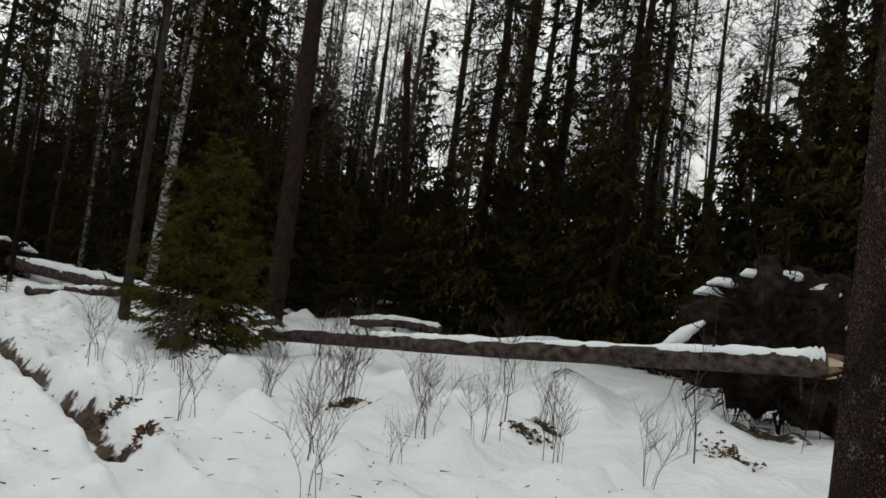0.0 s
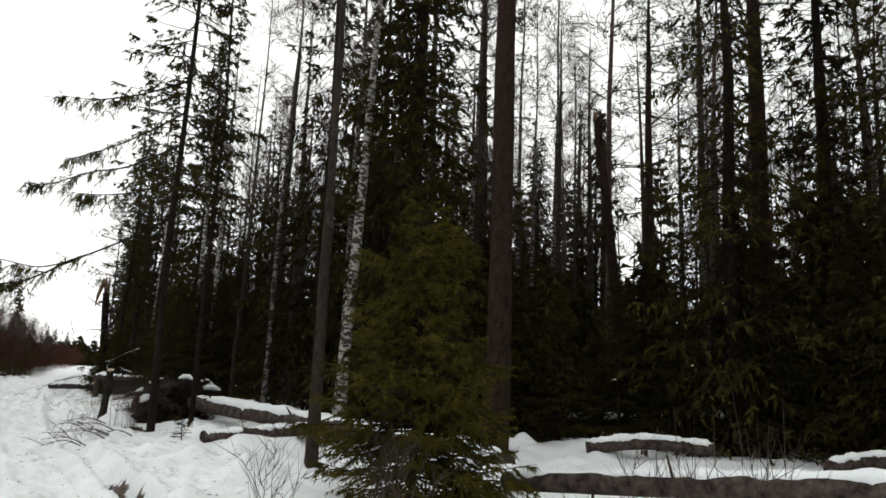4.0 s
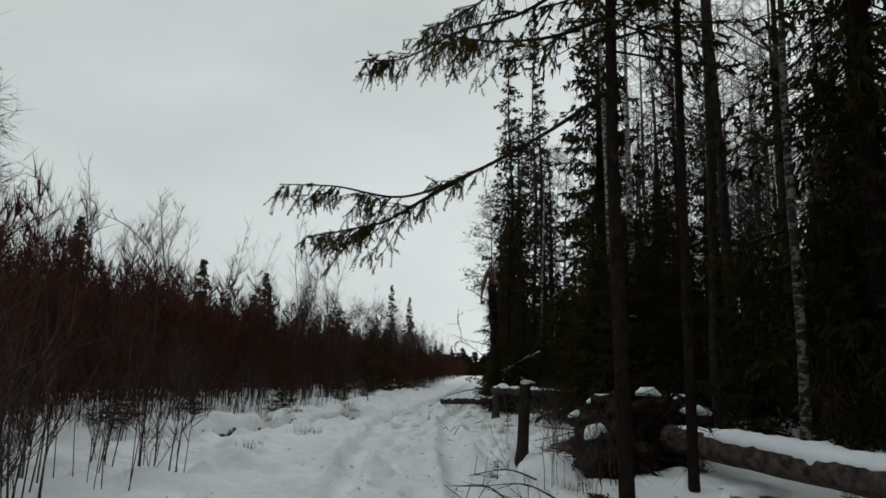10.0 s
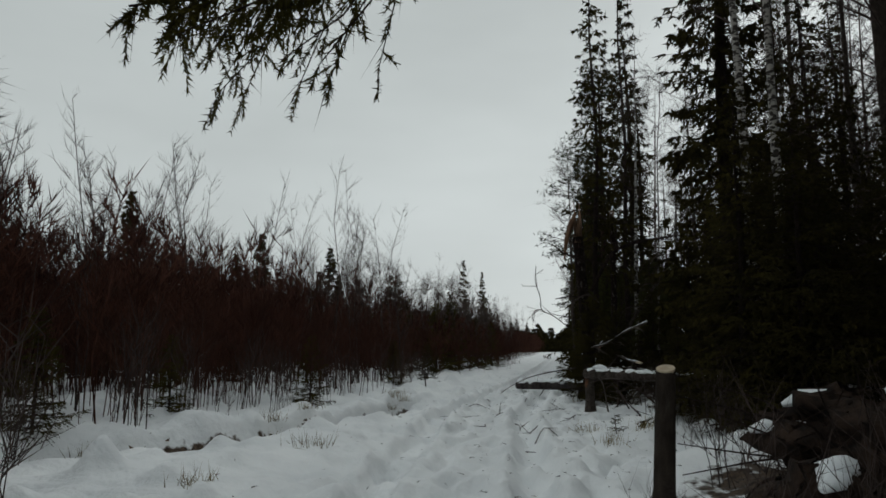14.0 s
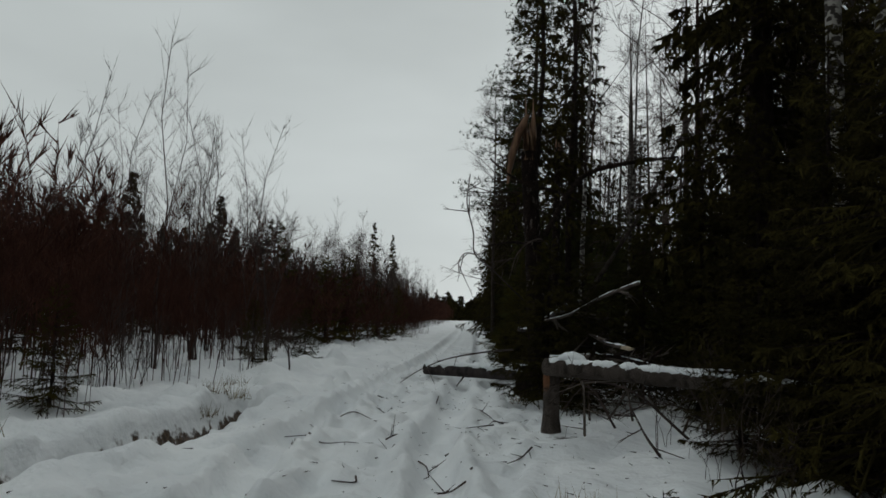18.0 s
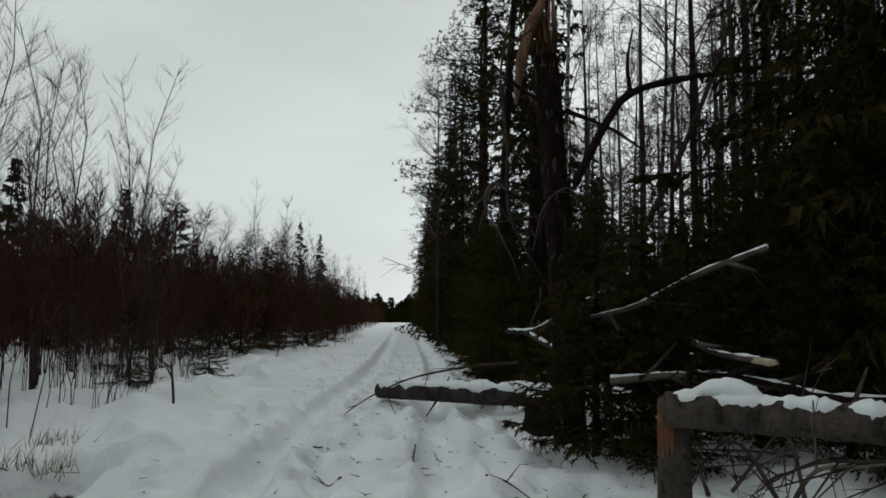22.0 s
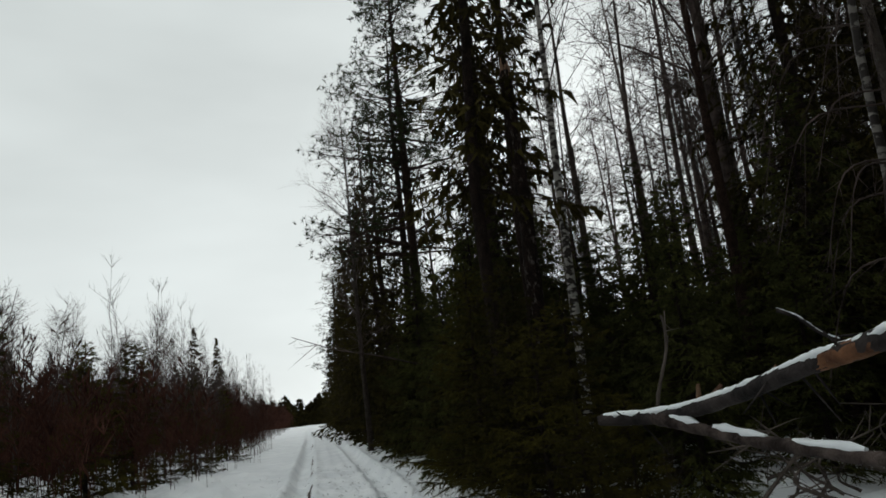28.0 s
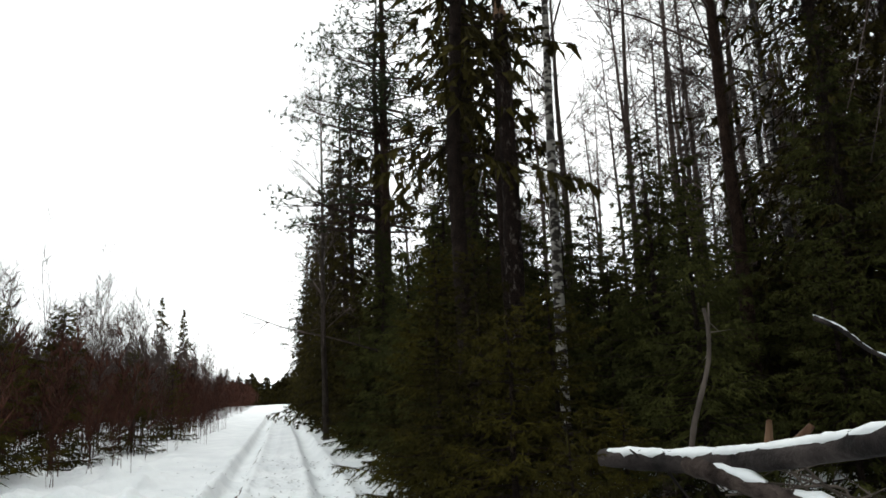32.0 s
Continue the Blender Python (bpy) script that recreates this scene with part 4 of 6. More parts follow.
bough([(3.46, 25.95, 4.85), (2.6, 25.9, 4.25), (1.75, 25.7, 3.72), (1.0, 25.4, 3.36), (0.3, 25.1, 3.40), (-0.25, 24.85, 3.36)], 71, "long spruce bough hanging over the road")
bough([(1.75, 25.7, 3.72), (1.3, 25.55, 3.42), (0.8, 25.4, 3.08), (0.4, 25.25, 2.95), (-0.02, 25.05, 2.82)], 72, "drooping spruce bough over the road")
bough([(3.46, 25.95, 6.6), (2.4, 26.0, 5.9), (1.6, 25.9, 5.6), (0.9, 25.8, 5.2), (0.4, 25.7, 5.15)], 73, "spruce bough reaching out over the road")
bough([(3.46, 25.95, 7.4), (2.6, 26.3, 6.8), (1.7, 26.6, 6.3), (1.0, 26.7, 6.0)], 74, "high spruce bough over the road")

# ---- logs, stumps and root plates ----
long_log = log_thing("fallen_log", [(7.0, 16.6, 0.30), (8.1, 14.6, 0.52), (9.3, 12.3, 0.78), (10.9, 9.6, 1.12), (11.2, 9.1, 1.17)], [0.11, 0.13, 0.145, 0.165, 0.175], LOG_BARK,
                     "long fallen grey trunk with snow on top and a snapped end", 81, 0.07, stubs=5)
for k in range(7):
    rk = np.random.default_rng(130 + k)
    a = k * 0.9
    p = np.array([4.18 + 0.1 * math.cos(a) * 0.8, -7.47, 0.87 + 0.1 * math.sin(a)])
    g = Geo()
    tube(g, [p, p + (0.07, -0.12, 0.01), p + (0.12 + rk.uniform(0, 0.1), -0.2 - rk.uniform(0, 0.16), rk.uniform(-0.02, 0.07))], [0.075, 0.06, 0.012], 7, 0.1, True, rk)
    part("snapped_splinter", g, CUT if k % 2 else SPLINTER, long_log, "pale snapped wood")
log_thing("fallen_log", [(4.55, 28.4, 0.55), (5.5, 26.0, 0.48), (6.5, 23.4, 0.42), (7.3, 21.0, 0.36), (8.1, 18.4, 0.25)], [0.20, 0.195, 0.18, 0.165, 0.14], LOG_BARK,
          "thick fallen trunk with snow on top", 82, 0.09, stubs=6)
log_thing("cut_log", [(4.2, 22.75, 0.20), (4.9, 22.9, 0.25), (5.6, 23.05, 0.30), (6.3, 23.2, 0.35)], [0.135, 0.13, 0.125, 0.12], LOG_BARK, "short cut log lying in the snow", 83, 0.03, stubs=2, flat_ends=SOIL)
log_thing("fallen_log", [(14.0, 26.0, 0.35), (16.0, 24.6, 0.42), (18.5, 23.4, 0.6)], [0.2, 0.2, 0.22], LOG_BARK, "snow-covered trunk in the forest", 84, 0.2, stubs=3)
log_thing("fallen_log", [(11.4, 21.0, 0.2), (12.4, 20.4, 0.35), (13.4, 19.6, 0.3)], [0.13, 0.13, 0.12], LOG_BARK, "snow-covered broken trunk in the forest", 85, 0.12, stubs=3)
log_thing("fallen_log", [(13.2, 17.0, 0.3), (14.3, 16.9, 0.42), (15.4, 16.3, 0.4)], [0.12, 0.12, 0.1], LOG_BARK, "snow-covered broken trunk in the forest", 89, 0.1, stubs=4)
log_thing("road_log", [(0.12, 43.6, gz(0.12, 43.6) + 0.15), (0.85, 43.0, gz(0.12, 43.6) + 0.19), (1.6, 42.3, gz(0.12, 43.6) + 0.23), (2.4, 41.7, gz(0.12, 43.6) + 0.28)], [0.115, 0.12, 0.12, 0.12], DARK_LOG,
          "dark log lying across the road edge under thick snow", 86, 0.13, stubs=4)
log_thing("roadside_log", [(-0.60, 24.3, 0.2), (-0.63, 23.6, 0.17), (-0.68, 22.7, 0.10), (-0.76, 21.8, 0.0)], [0.105, 0.115, 0.12, 0.12], DARK_LOG, "snowy log beside the road", 87, 0.12, stubs=3, flat_ends=SOIL, snow_from=0.06, rough=0.06)
log_thing("broken_log", [(-0.92, 22.0, 0.30), (-1.12, 21.4, 0.20), (-1.35, 20.7, 0.05)], [0.085, 0.09, 0.09], DARK_LOG, "dark broken log end sticking out of the snow", 187, 0.05, stubs=2, flat_ends=SOIL, snow_from=0.2, rough=0.08)
branch_thing("arched_branch", [(-0.5, 24.1, 0.28), (-0.15, 23.7, 0.33), (0.2, 23.2, 0.26), (0.5, 22.8, 0.12)], 0.016, 0.008, TWIG, "dark arched branch beside the snowy log", 188, 3, 0.3)
# broken stump with its fallen trunk
log_thing("fallen_tree", [(1.95, 37.0, 0.96), (2.59, 36.6, 0.96), (3.19, 36.2, 0.95), (4.29, 35.5, 0.92), (6.6, 34.2, 0.8)], [0.098, 0.095, 0.092, 0.088, 0.075], FALLEN_BARK,
          "grey trunk fallen from its broken stump", 88, 0.03, stubs=5, rough=0.04, patchy=0.24)


lump = thing("snow_lump", Matrix.Translation((2.22, 36.84, 1.06)), "white lump of snow on the fallen trunk", "snow")
g = Geo()
tube(g, spline([(-0.17, 0.11, -0.02), (-0.08, 0.05, 0.02), (0.02, -0.01, 0.035), (0.10, -0.06, 0.015), (0.16, -0.10, -0.02)], 5), [0.02, 0.06, 0.075, 0.06, 0.02], 12, 0.06, True, np.random.default_rng(41), flat=0.75)
part("snow", g, SNOW_CAP, lump)


def stump(x, y, h, r, label, seed, top=None, snow=False, mat=None, bx=0.0):
    rng = np.random.default_rng(seed)
    t = thing("tree_stump", Matrix.Translation((x, y, gz(x, y))), label, "stump")
    g = Geo()
    tube(g, [(0, 0, -0.25), (0, 0, 0.0), (bx * 0.2, 0, 0.15), (bx * 0.6, 0, h * 0.6), (bx, 0, h)], [r * 1.5, r * 1.3, r * 1.05, r, r * 0.97], 14, 0.03, True, rng)
    slant = np.array([0.10, 0.34]) if top else np.zeros(2)

    def tilt_top(geo):
        for v in geo.v:
            v[:, 2] += np.clip((v[:, 2] - h * 0.55) / (h * 0.45), 0, 1) * ((v[:, :2] - (bx, 0)) @ slant)

    tilt_top(g)
    part("trunk", g, mat or BARK, t)
    if top:
        g = Geo()
        tube(g, [(bx, 0, h - 0.01), (bx, 0, h + 0.015)], r * 0.93, 16, 0.01, True, rng)
        tilt_top(g)
        part("cut_face", g, top, t, "pale sawn face dusted with snow")
    if snow:
        g = Geo()
        tube(g, [(bx, 0, h - 0.02), (bx, 0, h + 0.04), (bx, 0, h + 0.09)], [r * 0.9, r * 0.85, r * 0.3], 12, 0.05, True, rng)
        part("snow_cover", g, SNOW_CAP, t, "small white snow cap")
    return t


stump(2.44, 29.12, 1.155, 0.086, "tall sawn stump with a pale top", 91, CUT, mat=GREY_BARK, bx=0.06)
torn_stump = stump(2.04, 37.12, 0.76, 0.092, "broken stump with torn reddish wood under a fallen trunk", 92, None, False, FALLEN_BARK)
for k in range(4):
    rk = np.random.default_rng(140 + k)
    a = 3.3 + k * 0.3
    p = np.array([math.cos(a) * 0.075, math.sin(a) * 0.075, 0.38])
    g = Geo()
    tube(g, [p, p * (1.15, 1.15, 1.5), p * (1.1, 1.1, 1.0) + (0, 0, 0.30 + rk.uniform(0, 0.14))], [0.014, 0.018, 0.006], 5, 0.1, True, rk)
    part("torn_wood", g, RED_WOOD, torn_stump, "torn reddish wood")
stump(2.0, 41.0, 0.4, 0.16, "old low stump with a snow cap", 93, None, True)
stump(3.5, 42.05, 1.2, 0.085, "rotten dark broken stump carrying the fallen trunk", 94, None, False, OLD_BIRCH)


def root_plate(x, y, z, w, h, yaw, seed, label, roots=40, snow=5, moss=420):
    """An uprooted disc of soil and roots standing on edge."""
    rng = np.random.default_rng(seed)
    t = thing("uprooted_root_plate", pose(x, y, z, 0, 0, yaw), label, "root plate")
    n, m = 54, 20
    v = []
    for back in (0, 1):
        for i in range(m):
            for k in range(n):
                a, q = k * 6.283 / n, i / (m - 1)
                edge = 1 + 0.16 * math.sin(3 * a + seed) + 0.10 * math.sin(7 * a + 2 * seed) + 0.07 * math.sin(17 * a + seed)
                px, pz = math.cos(a) * q * w / 2 * edge, h / 2 + math.sin(a) * q * h / 2 * edge
                lump = noise.noise((px * 2.2, pz * 2.2, seed + 9.0 * back)) * 0.34 + noise.noise((px * 6.5, pz * 6.5, seed + 3.0)) * 0.24
                v.append((px + rng.normal(0, 0.012), (0.36 * (1 - q ** 2) + 0.06) * (1 if back else -1) + lump, pz + rng.normal(0, 0.02)))
    f = []
    for o in (0, m * n):
        for i in range(m - 1):
            for k in range(n):
                f.append((o + i * n + k, o + i * n + (k + 1) % n, o + (i + 1) * n + (k + 1) % n, o + (i + 1) * n + k))
    for k in range(n):
        a, b = (m - 1) * n + k, (m - 1) * n + (k + 1) % n
        f.append((a, b, b + m * n, a + m * n))
    part("soil", Geo().add(v, f), SOIL, t, smooth=False)
    a, q = rng.uniform(0, 6.283, moss), np.sqrt(rng.uniform(0, 1, moss))
    p = np.stack([np.cos(a) * q * w * 0.5, np.where(rng.random(moss) < 0.5, -1, 1) * (0.4 * (1 - q ** 2) + 0.1), h / 2 + np.sin(a) * q * h * 0.5], 1)
    g = Geo()
    spikes(g, p, norm(rng.normal(0, 1, (moss, 3)) + (0, 0, -0.4)), rng.uniform(0.08, 0.5, moss) ** 1.2, 0.009)
    tagged(part("rootlet_fringe", g, SOIL, t, smooth=False), kind="stuff")
    g = Geo()
    for _ in range(roots):
        a, s = rng.uniform(0, 6.283), rng.uniform(0.1, 0.95)
        p = np.array([math.cos(a) * s * w / 2, -0.38 * (1 - s * s), h / 2 + math.sin(a) * s * h / 2])
        d = norm(np.array([math.cos(a) * 0.9, rng.uniform(-0.9, 0.4), math.sin(a) * 0.9]) + rng.normal(0, 0.3, 3))
        L = rng.uniform(0.25, 1.1)
        q = spline([p, p + d * L * 0.5 + rng.normal(0, 0.1, 3), p + d * L + rng.normal(0, 0.25, 3) - (0, 0, 0.15)], 4)
        g = Geo()
        tube(g, q, [rng.uniform(0.012, 0.04), 0.01, 0.004], 5, 0.05, False, rng)
        part("root", g, BARK, t)
    for _ in range(snow):
        a = rng.uniform(0.3, 2.8)
        c = np.array([math.cos(a) * w * 0.45, rng.uniform(-0.2, 0.1), h / 2 + math.sin(a) * h * 0.47])
        L = rng.uniform(0.14, 0.3)
        g = Geo()
        tube(g, [c + (-L, 0, -0.02), c + (-L * 0.4, 0, 0.03), c + (L * 0.4, 0.02, 0.03), c + (L, 0, -0.03)], [0.03, 0.10, 0.11, 0.03], 9, 0.1, True, rng, flat=0.7)
        part("snow_lump", g, SNOW_CAP, t, "lump of white snow")
    return t


huge_plate = root_plate(12.35, 10.4, 0.1, 2.7, 2.35, -62, 4, "huge uprooted root plate with dark soil and snow lumps", 110, 7, 1500)
g = Geo()
tube(g, spline([(-1.6, -0.35, 0.75), (-1.42, -0.35, 1.0), (-1.22, -0.35, 1.2), (-0.95, -0.35, 1.42)], 4), [0.08, 0.19, 0.2, 0.06], 10, 0.06, True, np.random.default_rng(2), flat=0.55)
part("snow_slab", g, SNOW_CAP, huge_plate, "slab of white snow leaning on the roots")
root_plate(4.25, 29.0, 0.05, 1.9, 1.15, -10, 6, "uprooted root plate of a fallen trunk with snow lumps", 44, 6)
root_plate(3.6, 28.0, -0.05, 1.2, 0.8, 40, 8, "dark clump of torn roots beside the road", 30, 2)
bough([(3.46, 25.95, 5.8), (2.7, 25.3, 5.2), (2.0, 24.8, 4.9), (1.4, 24.3, 4.75)], 75, "spruce bough hanging over the road edge")
bough([(3.46, 25.95, 8.2), (2.5, 25.8, 7.6), (1.6, 25.6, 7.2), (0.9, 25.5, 7.1)], 76, "high spruce bough over the road")


# ---- broken birch with its torn top ----
def broken_birch():
    rng = np.random.default_rng(95)
    x, y = 2.12, 40.1
    t = thing("broken_birch", Matrix.Translation((x, y, gz(x, y))), "thick dead birch snapped off with a splintered top", "dead tree")
    g = Geo()
    tube(g, spline([(0.06, 0, -0.3), (0.03, 0, 0.1), (-0.03, 0, 1.2), (-0.12, 0.02, 2.6), (-0.22, 0.03, 3.95)], 6), [0.22, 0.16, 0.138, 0.13, 0.124], 20, 0.05, True, rng)
    part("trunk", g, OLD_BIRCH, t)
    for k in range(14):
        a = k * 6.283 / 14 + rng.uniform(-0.2, 0.2)
        p = np.array([-0.215 + math.cos(a) * 0.088, 0.03 + math.sin(a) * 0.088, 3.8])
        L = rng.uniform(0.25, 0.95) if k % 3 else rng.uniform(0.8, 1.1)
        g = Geo()
        tube(g, [p, p + (0.01, 0, L * 0.5), p + (rng.uniform(-0.05, 0.05), 0, L)], [0.045, 0.038, 0.008], 5, 0.08, True, rng, flat=0.6)
        part("splinter", g, SPLINTER, t, "reddish torn splinter")
    g = Geo()
    tube(g, spline([(-0.26, 0, 4.55), (-0.38, -0.05, 4.25), (-0.49, -0.07, 3.85), (-0.55, -0.07, 3.4)], 5), [0.06, 0.11, 0.10, 0.03], 8, 0.1, True, rng, flat=0.6)
    part("torn_strip", g, SPLINTER, t, "hanging strip of torn wood")
    for pts, rad in (([(0.08, 0, 2.6), (0.45, 0.1, 3.3), (0.75, 0.25, 3.65), (1.3, 0.3, 3.85), (2.2, 0.1, 3.95)], [0.05, 0.045, 0.042, 0.038, 0.02]),
                     ([(0.75, 0.25, 3.65), (0.72, 0.25, 4.0), (0.8, 0.3, 4.4)], [0.03, 0.02, 0.01]),
                     ([(-0.05, -0.1, 3.3), (-0.5, -0.2, 3.5), (-0.85, -0.3, 3.75)], [0.028, 0.02, 0.012]),
                     ([(0.0, 0.1, 2.4), (-0.4, 0.3, 2.5), (-0.8, 0.5, 2.45)], [0.028, 0.02, 0.012]),
                     ([(0.0, 0.1, 3.4), (0.5, 0.2, 3.25), (0.9, 0.3, 3.05)], [0.028, 0.02, 0.012])):
        g = Geo()
        tube(g, spline(pts, 5), rad, 8, 0.06, True, rng)
        part("limb", g, BARK, t)
    return t


broken_birch()
snag = thing("tree_snag", Matrix.Translation((3.2, 48.1, gz(3.2, 48.1))), "dead birch snag snapped off high up", "dead tree")
g = Geo()
tube(g, spline([(0, 0, -0.3), (0, 0, 1.5), (0.03, 0, 3.5), (0.02, 0, 6.05)], 6), [0.13, 0.115, 0.105, 0.09], 12, 0.04, True, np.random.default_rng(3))
part("trunk", g, OLD_BIRCH, snag)
for k in range(5):
    g = Geo()
    c = np.array([0.02 + 0.06 * math.cos(k * 1.26), 0.06 * math.sin(k * 1.26), 5.95])
    tube(g, [c, c + (0, 0, 0.12), c + (0.01, 0, 0.2 + 0.07 * (k % 3))], [0.035, 0.03, 0.006], 5, 0.1, True, np.random.default_rng(k))
    part("splinter", g, SPLINTER, snag, "torn splinter")
snag2 = thing("tree_snag", Matrix.Translation((16.2, 25.6, gz(16.2, 25.6))), "dead birch snag snapped off high in the forest", "dead tree")
g = Geo()
tube(g, spline([(0, 0, -0.3), (-0.2, 0.1, 3.0), (-0.5, 0.25, 6.5), (-0.8, 0.4, 9.6)], 6), [0.17, 0.155, 0.14, 0.12], 12, 0.04, True, np.random.default_rng(4))
part("trunk", g, PINE_BARK, snag2)
for k in range(5):
    g = Geo()
    c = np.array([-0.8 + 0.08 * math.cos(k * 1.26), 0.4 + 0.08 * math.sin(k * 1.26), 9.5])
    tube(g, [c, c + (0, 0, 0.16), c + (0.01, 0, 0.3 + 0.1 * (k % 3))], [0.05, 0.04, 0.008], 5, 0.1, True, np.random.default_rng(k))
    part("splinter", g, SPLINTER, snag2, "torn splinter")

# ---- fallen forked trunk at the end of the walk ----
fallen = log_thing("fallen_forked_tree", [(1.99, 43.42, 1.27), (2.25, 43.0, 1.27), (2.35, 42.45, 1.35), (2.41, 41.88, 1.47), (2.46, 41.49, 1.54), (2.55, 40.9, 1.65), (2.62, 40.5, 1.73)],
                   [0.040, 0.052, 0.047, 0.047, 0.048, 0.052, 0.054], DARK_LOG, "dark fallen forked trunk with snow along its top", 96, 0.004, stubs=9, rough=0.06, patchy=0.16)
rng9 = np.random.default_rng(97)
g = Geo()
tube(g, spline([(0.425, -1.58, 0.208), (0.437, -1.68, 0.226), (0.45, -1.78, 0.243), (0.475, -1.94, 0.270), (0.49, -2.04, 0.288)], 6), [0.040, 0.0488, 0.0498, 0.0508, 0.042], 14, 0.03, True, rng9, flat=0.98)
part("bare_patch", g, RED_WOOD, fallen, "reddish bare wood where the bark is gone")
fork = [(0.22, -0.35, -0.01), (0.27, -0.62, -0.06), (0.31, -0.85, -0.10), (0.33, -1.22, -0.14), (0.34, -1.62, -0.17), (0.31, -2.12, -0.19)]
g = Geo()
tube(g, spline(fork, 6), [0.046, 0.036, 0.034, 0.034, 0.032, 0.030], 11, 0.07, True, rng9)
part("second_limb", g, LOG_BARK, fallen, "grey-brown forked limb with peeling bark")
for a0, a1 in ((0.08, 0.34), (0.40, 0.66), (0.72, 0.95)):
    q = spline(fork, 6)
    q = q[int(a0 * len(q)):int(a1 * len(q))] + (0, 0, 0.030)
    g = Geo()
    tube(g, q, [0.010, 0.026, 0.022, 0.028, 0.010], 8, 0.18, True, rng9)
    part("limb_snow", g, SNOW_CAP, fallen, "thin white snow")
for p0, p1, r0 in (((0.33, -0.72, 0.09), (0.32, -0.75, 0.17), 0.017), ((0.35, -0.85, 0.10), (0.39, -0.88, 0.155), 0.02), ((0.40, -1.32, 0.17), (0.43, -1.34, 0.225), 0.014)):
    g = Geo()
    sticks(g, np.array([p0]), np.array([p1]), r0, r0 * 0.6, 7)
    part("branch_stub", g, SPLINTER, fallen, "short broken stub")
lean = thing("leaning_tree", Matrix.Translation((2.95, 41.5, 0.2)), "grey tree leaning over the fallen trunk with bare drooping twigs", "leaning tree")
axis = np.array([(0, 0, -0.4), (-0.02, 0.0, 0.5), (0.0, 0.05, 1.2), (0.15, 0.2, 1.67), (0.78, 0.79, 2.60), (1.62, 1.58, 3.85), (2.9, 2.8, 6.2), (4.0, 3.9, 9.4)])
g = Geo()
tube(g, spline(axis, 5), [0.062, 0.055, 0.047, 0.042, 0.038, 0.018], 10, 0.05, True, rng9)
part("trunk", g, GREY_BARK, lean)
for k in range(26):
    z = rng9.uniform(1.7, 6.2)
    a = rng9.uniform(1.6, 4.2)
    p = np.array([np.interp(z, axis[:, 2], axis[:, 0]), np.interp(z, axis[:, 2], axis[:, 1]), z])
    L = rng9.uniform(0.6, 1.7)
    q = spline([p, p + (math.cos(a) * L * 0.5, math.sin(a) * L * 0.4, -0.1 * L), p + (math.cos(a) * L * 0.8, math.sin(a) * L * 0.6, -0.75 * L)], 5)
    g = Geo()
    tube(g, q, [0.008, 0.005, 0.0018], 5, 0, False, rng9)
    twigs_from(g, rng9, q[2:-1:3], q[3::3][:len(q[2:-1:3])], 3, 0.3, 0.003, -0.4, 0.5)
    part("bare_branch", g, TWIG, lean)
branch_thing("standing_stick", [(2.25, 43.14, 1.22), (2.30, 43.14, 1.42), (2.40, 43.15, 1.66), (2.42, 43.15, 1.82), (2.41, 43.15, 1.91)], 0.013, 0.008, DEAD, "bare grey stick standing behind the trunk", 98, 2, 0.2)
branch_thing("snowy_branch", [(5.0, 45.5, 2.1), (5.12, 45.35, 1.98), (5.22, 45.2, 1.8), (5.3, 45.05, 1.7)], 0.025, 0.018, DARK_LOG, "dead branch with snow in the dark forest", 99, 2, 0.3, 1)
for k in range(14):
    rng9 = np.random.default_rng(200 + k)
    x, y = 3.2 + rng9.uniform(-0.5, 3.0), 43.8 + rng9.uniform(-1.2, 2.5)
    branch_thing("brushwood_branch", [(x, y, gz(x, y) + 0.05), (x + rng9.uniform(-0.7, 0.7), y + rng9.uniform(-0.5, 0.5), gz(x, y) + rng9.uniform(0.2, 0.6)), (x + rng9.uniform(-1.2, 1.2), y + rng9.uniform(-0.8, 0.8), gz(x, y) + rng9.uniform(0.3, 0.9))],
                 0.018, 0.006, DEAD, "dead branch among the brushwood", 210 + k, 5, 0.45)

# ---- windfall beside the road: torn limbs, leaning pole, crooked branch ----
branch_thing("snowy_limb", [(2.15, 39.35, 1.47), (2.5, 39.1, 1.58), (2.9, 38.75, 1.84), (3.32, 38.43, 2.03)], 0.02, 0.027, DEAD, "torn dead limb dusted with snow", 101, 5, 0.5, 1)
snapped = branch_thing("snowy_limb", [(2.77, 38.59, 1.29), (2.88, 38.43, 1.21), (3.07, 38.12, 1.17)], 0.016, 0.028, DEAD, "broken limb with a pale snapped end", 102, 2, 0.3, 1)
g = Geo()
tube(g, [(0.27, -0.43, -0.115), (0.34, -0.53, -0.13), (0.37, -0.58, -0.125)], [0.027, 0.029, 0.02], 8, 0.12, True, np.random.default_rng(8))
part("snapped_end", g, CUT, snapped, "pale snapped wood")
branch_thing("dead_limb", [(2.76, 38.59, 1.19), (2.78, 38.58, 1.05), (3.04, 38.46, 1.03), (3.34, 38.2, 0.97), (3.6, 37.95, 0.92), (4.6, 37.4, 0.95)], 0.018, 0.034, BARK, "mossy reddish dead limb on the windfall", 103, 6, 0.5, 1)
branch_thing("snowy_limb", [(2.2, 38.9, 0.95), (2.8, 38.6, 1.02), (3.6, 38.2, 0.92)], 0.035, 0.02, DEAD, "dead limb dusted with snow", 104, 6, 0.5, 1)
branch_thing("crooked_branch", [(1.9, 39.9, 1.75), (1.35, 38.6, 2.15), (1.11, 37.4, 2.25), (1.08, 37.2, 2.5), (1.0, 36.9, 2.8), (1.03, 36.7, 3.1)], 0.012, 0.006, TWIG, "crooked dead branch sticking out over the road", 105, 6, 0.4)
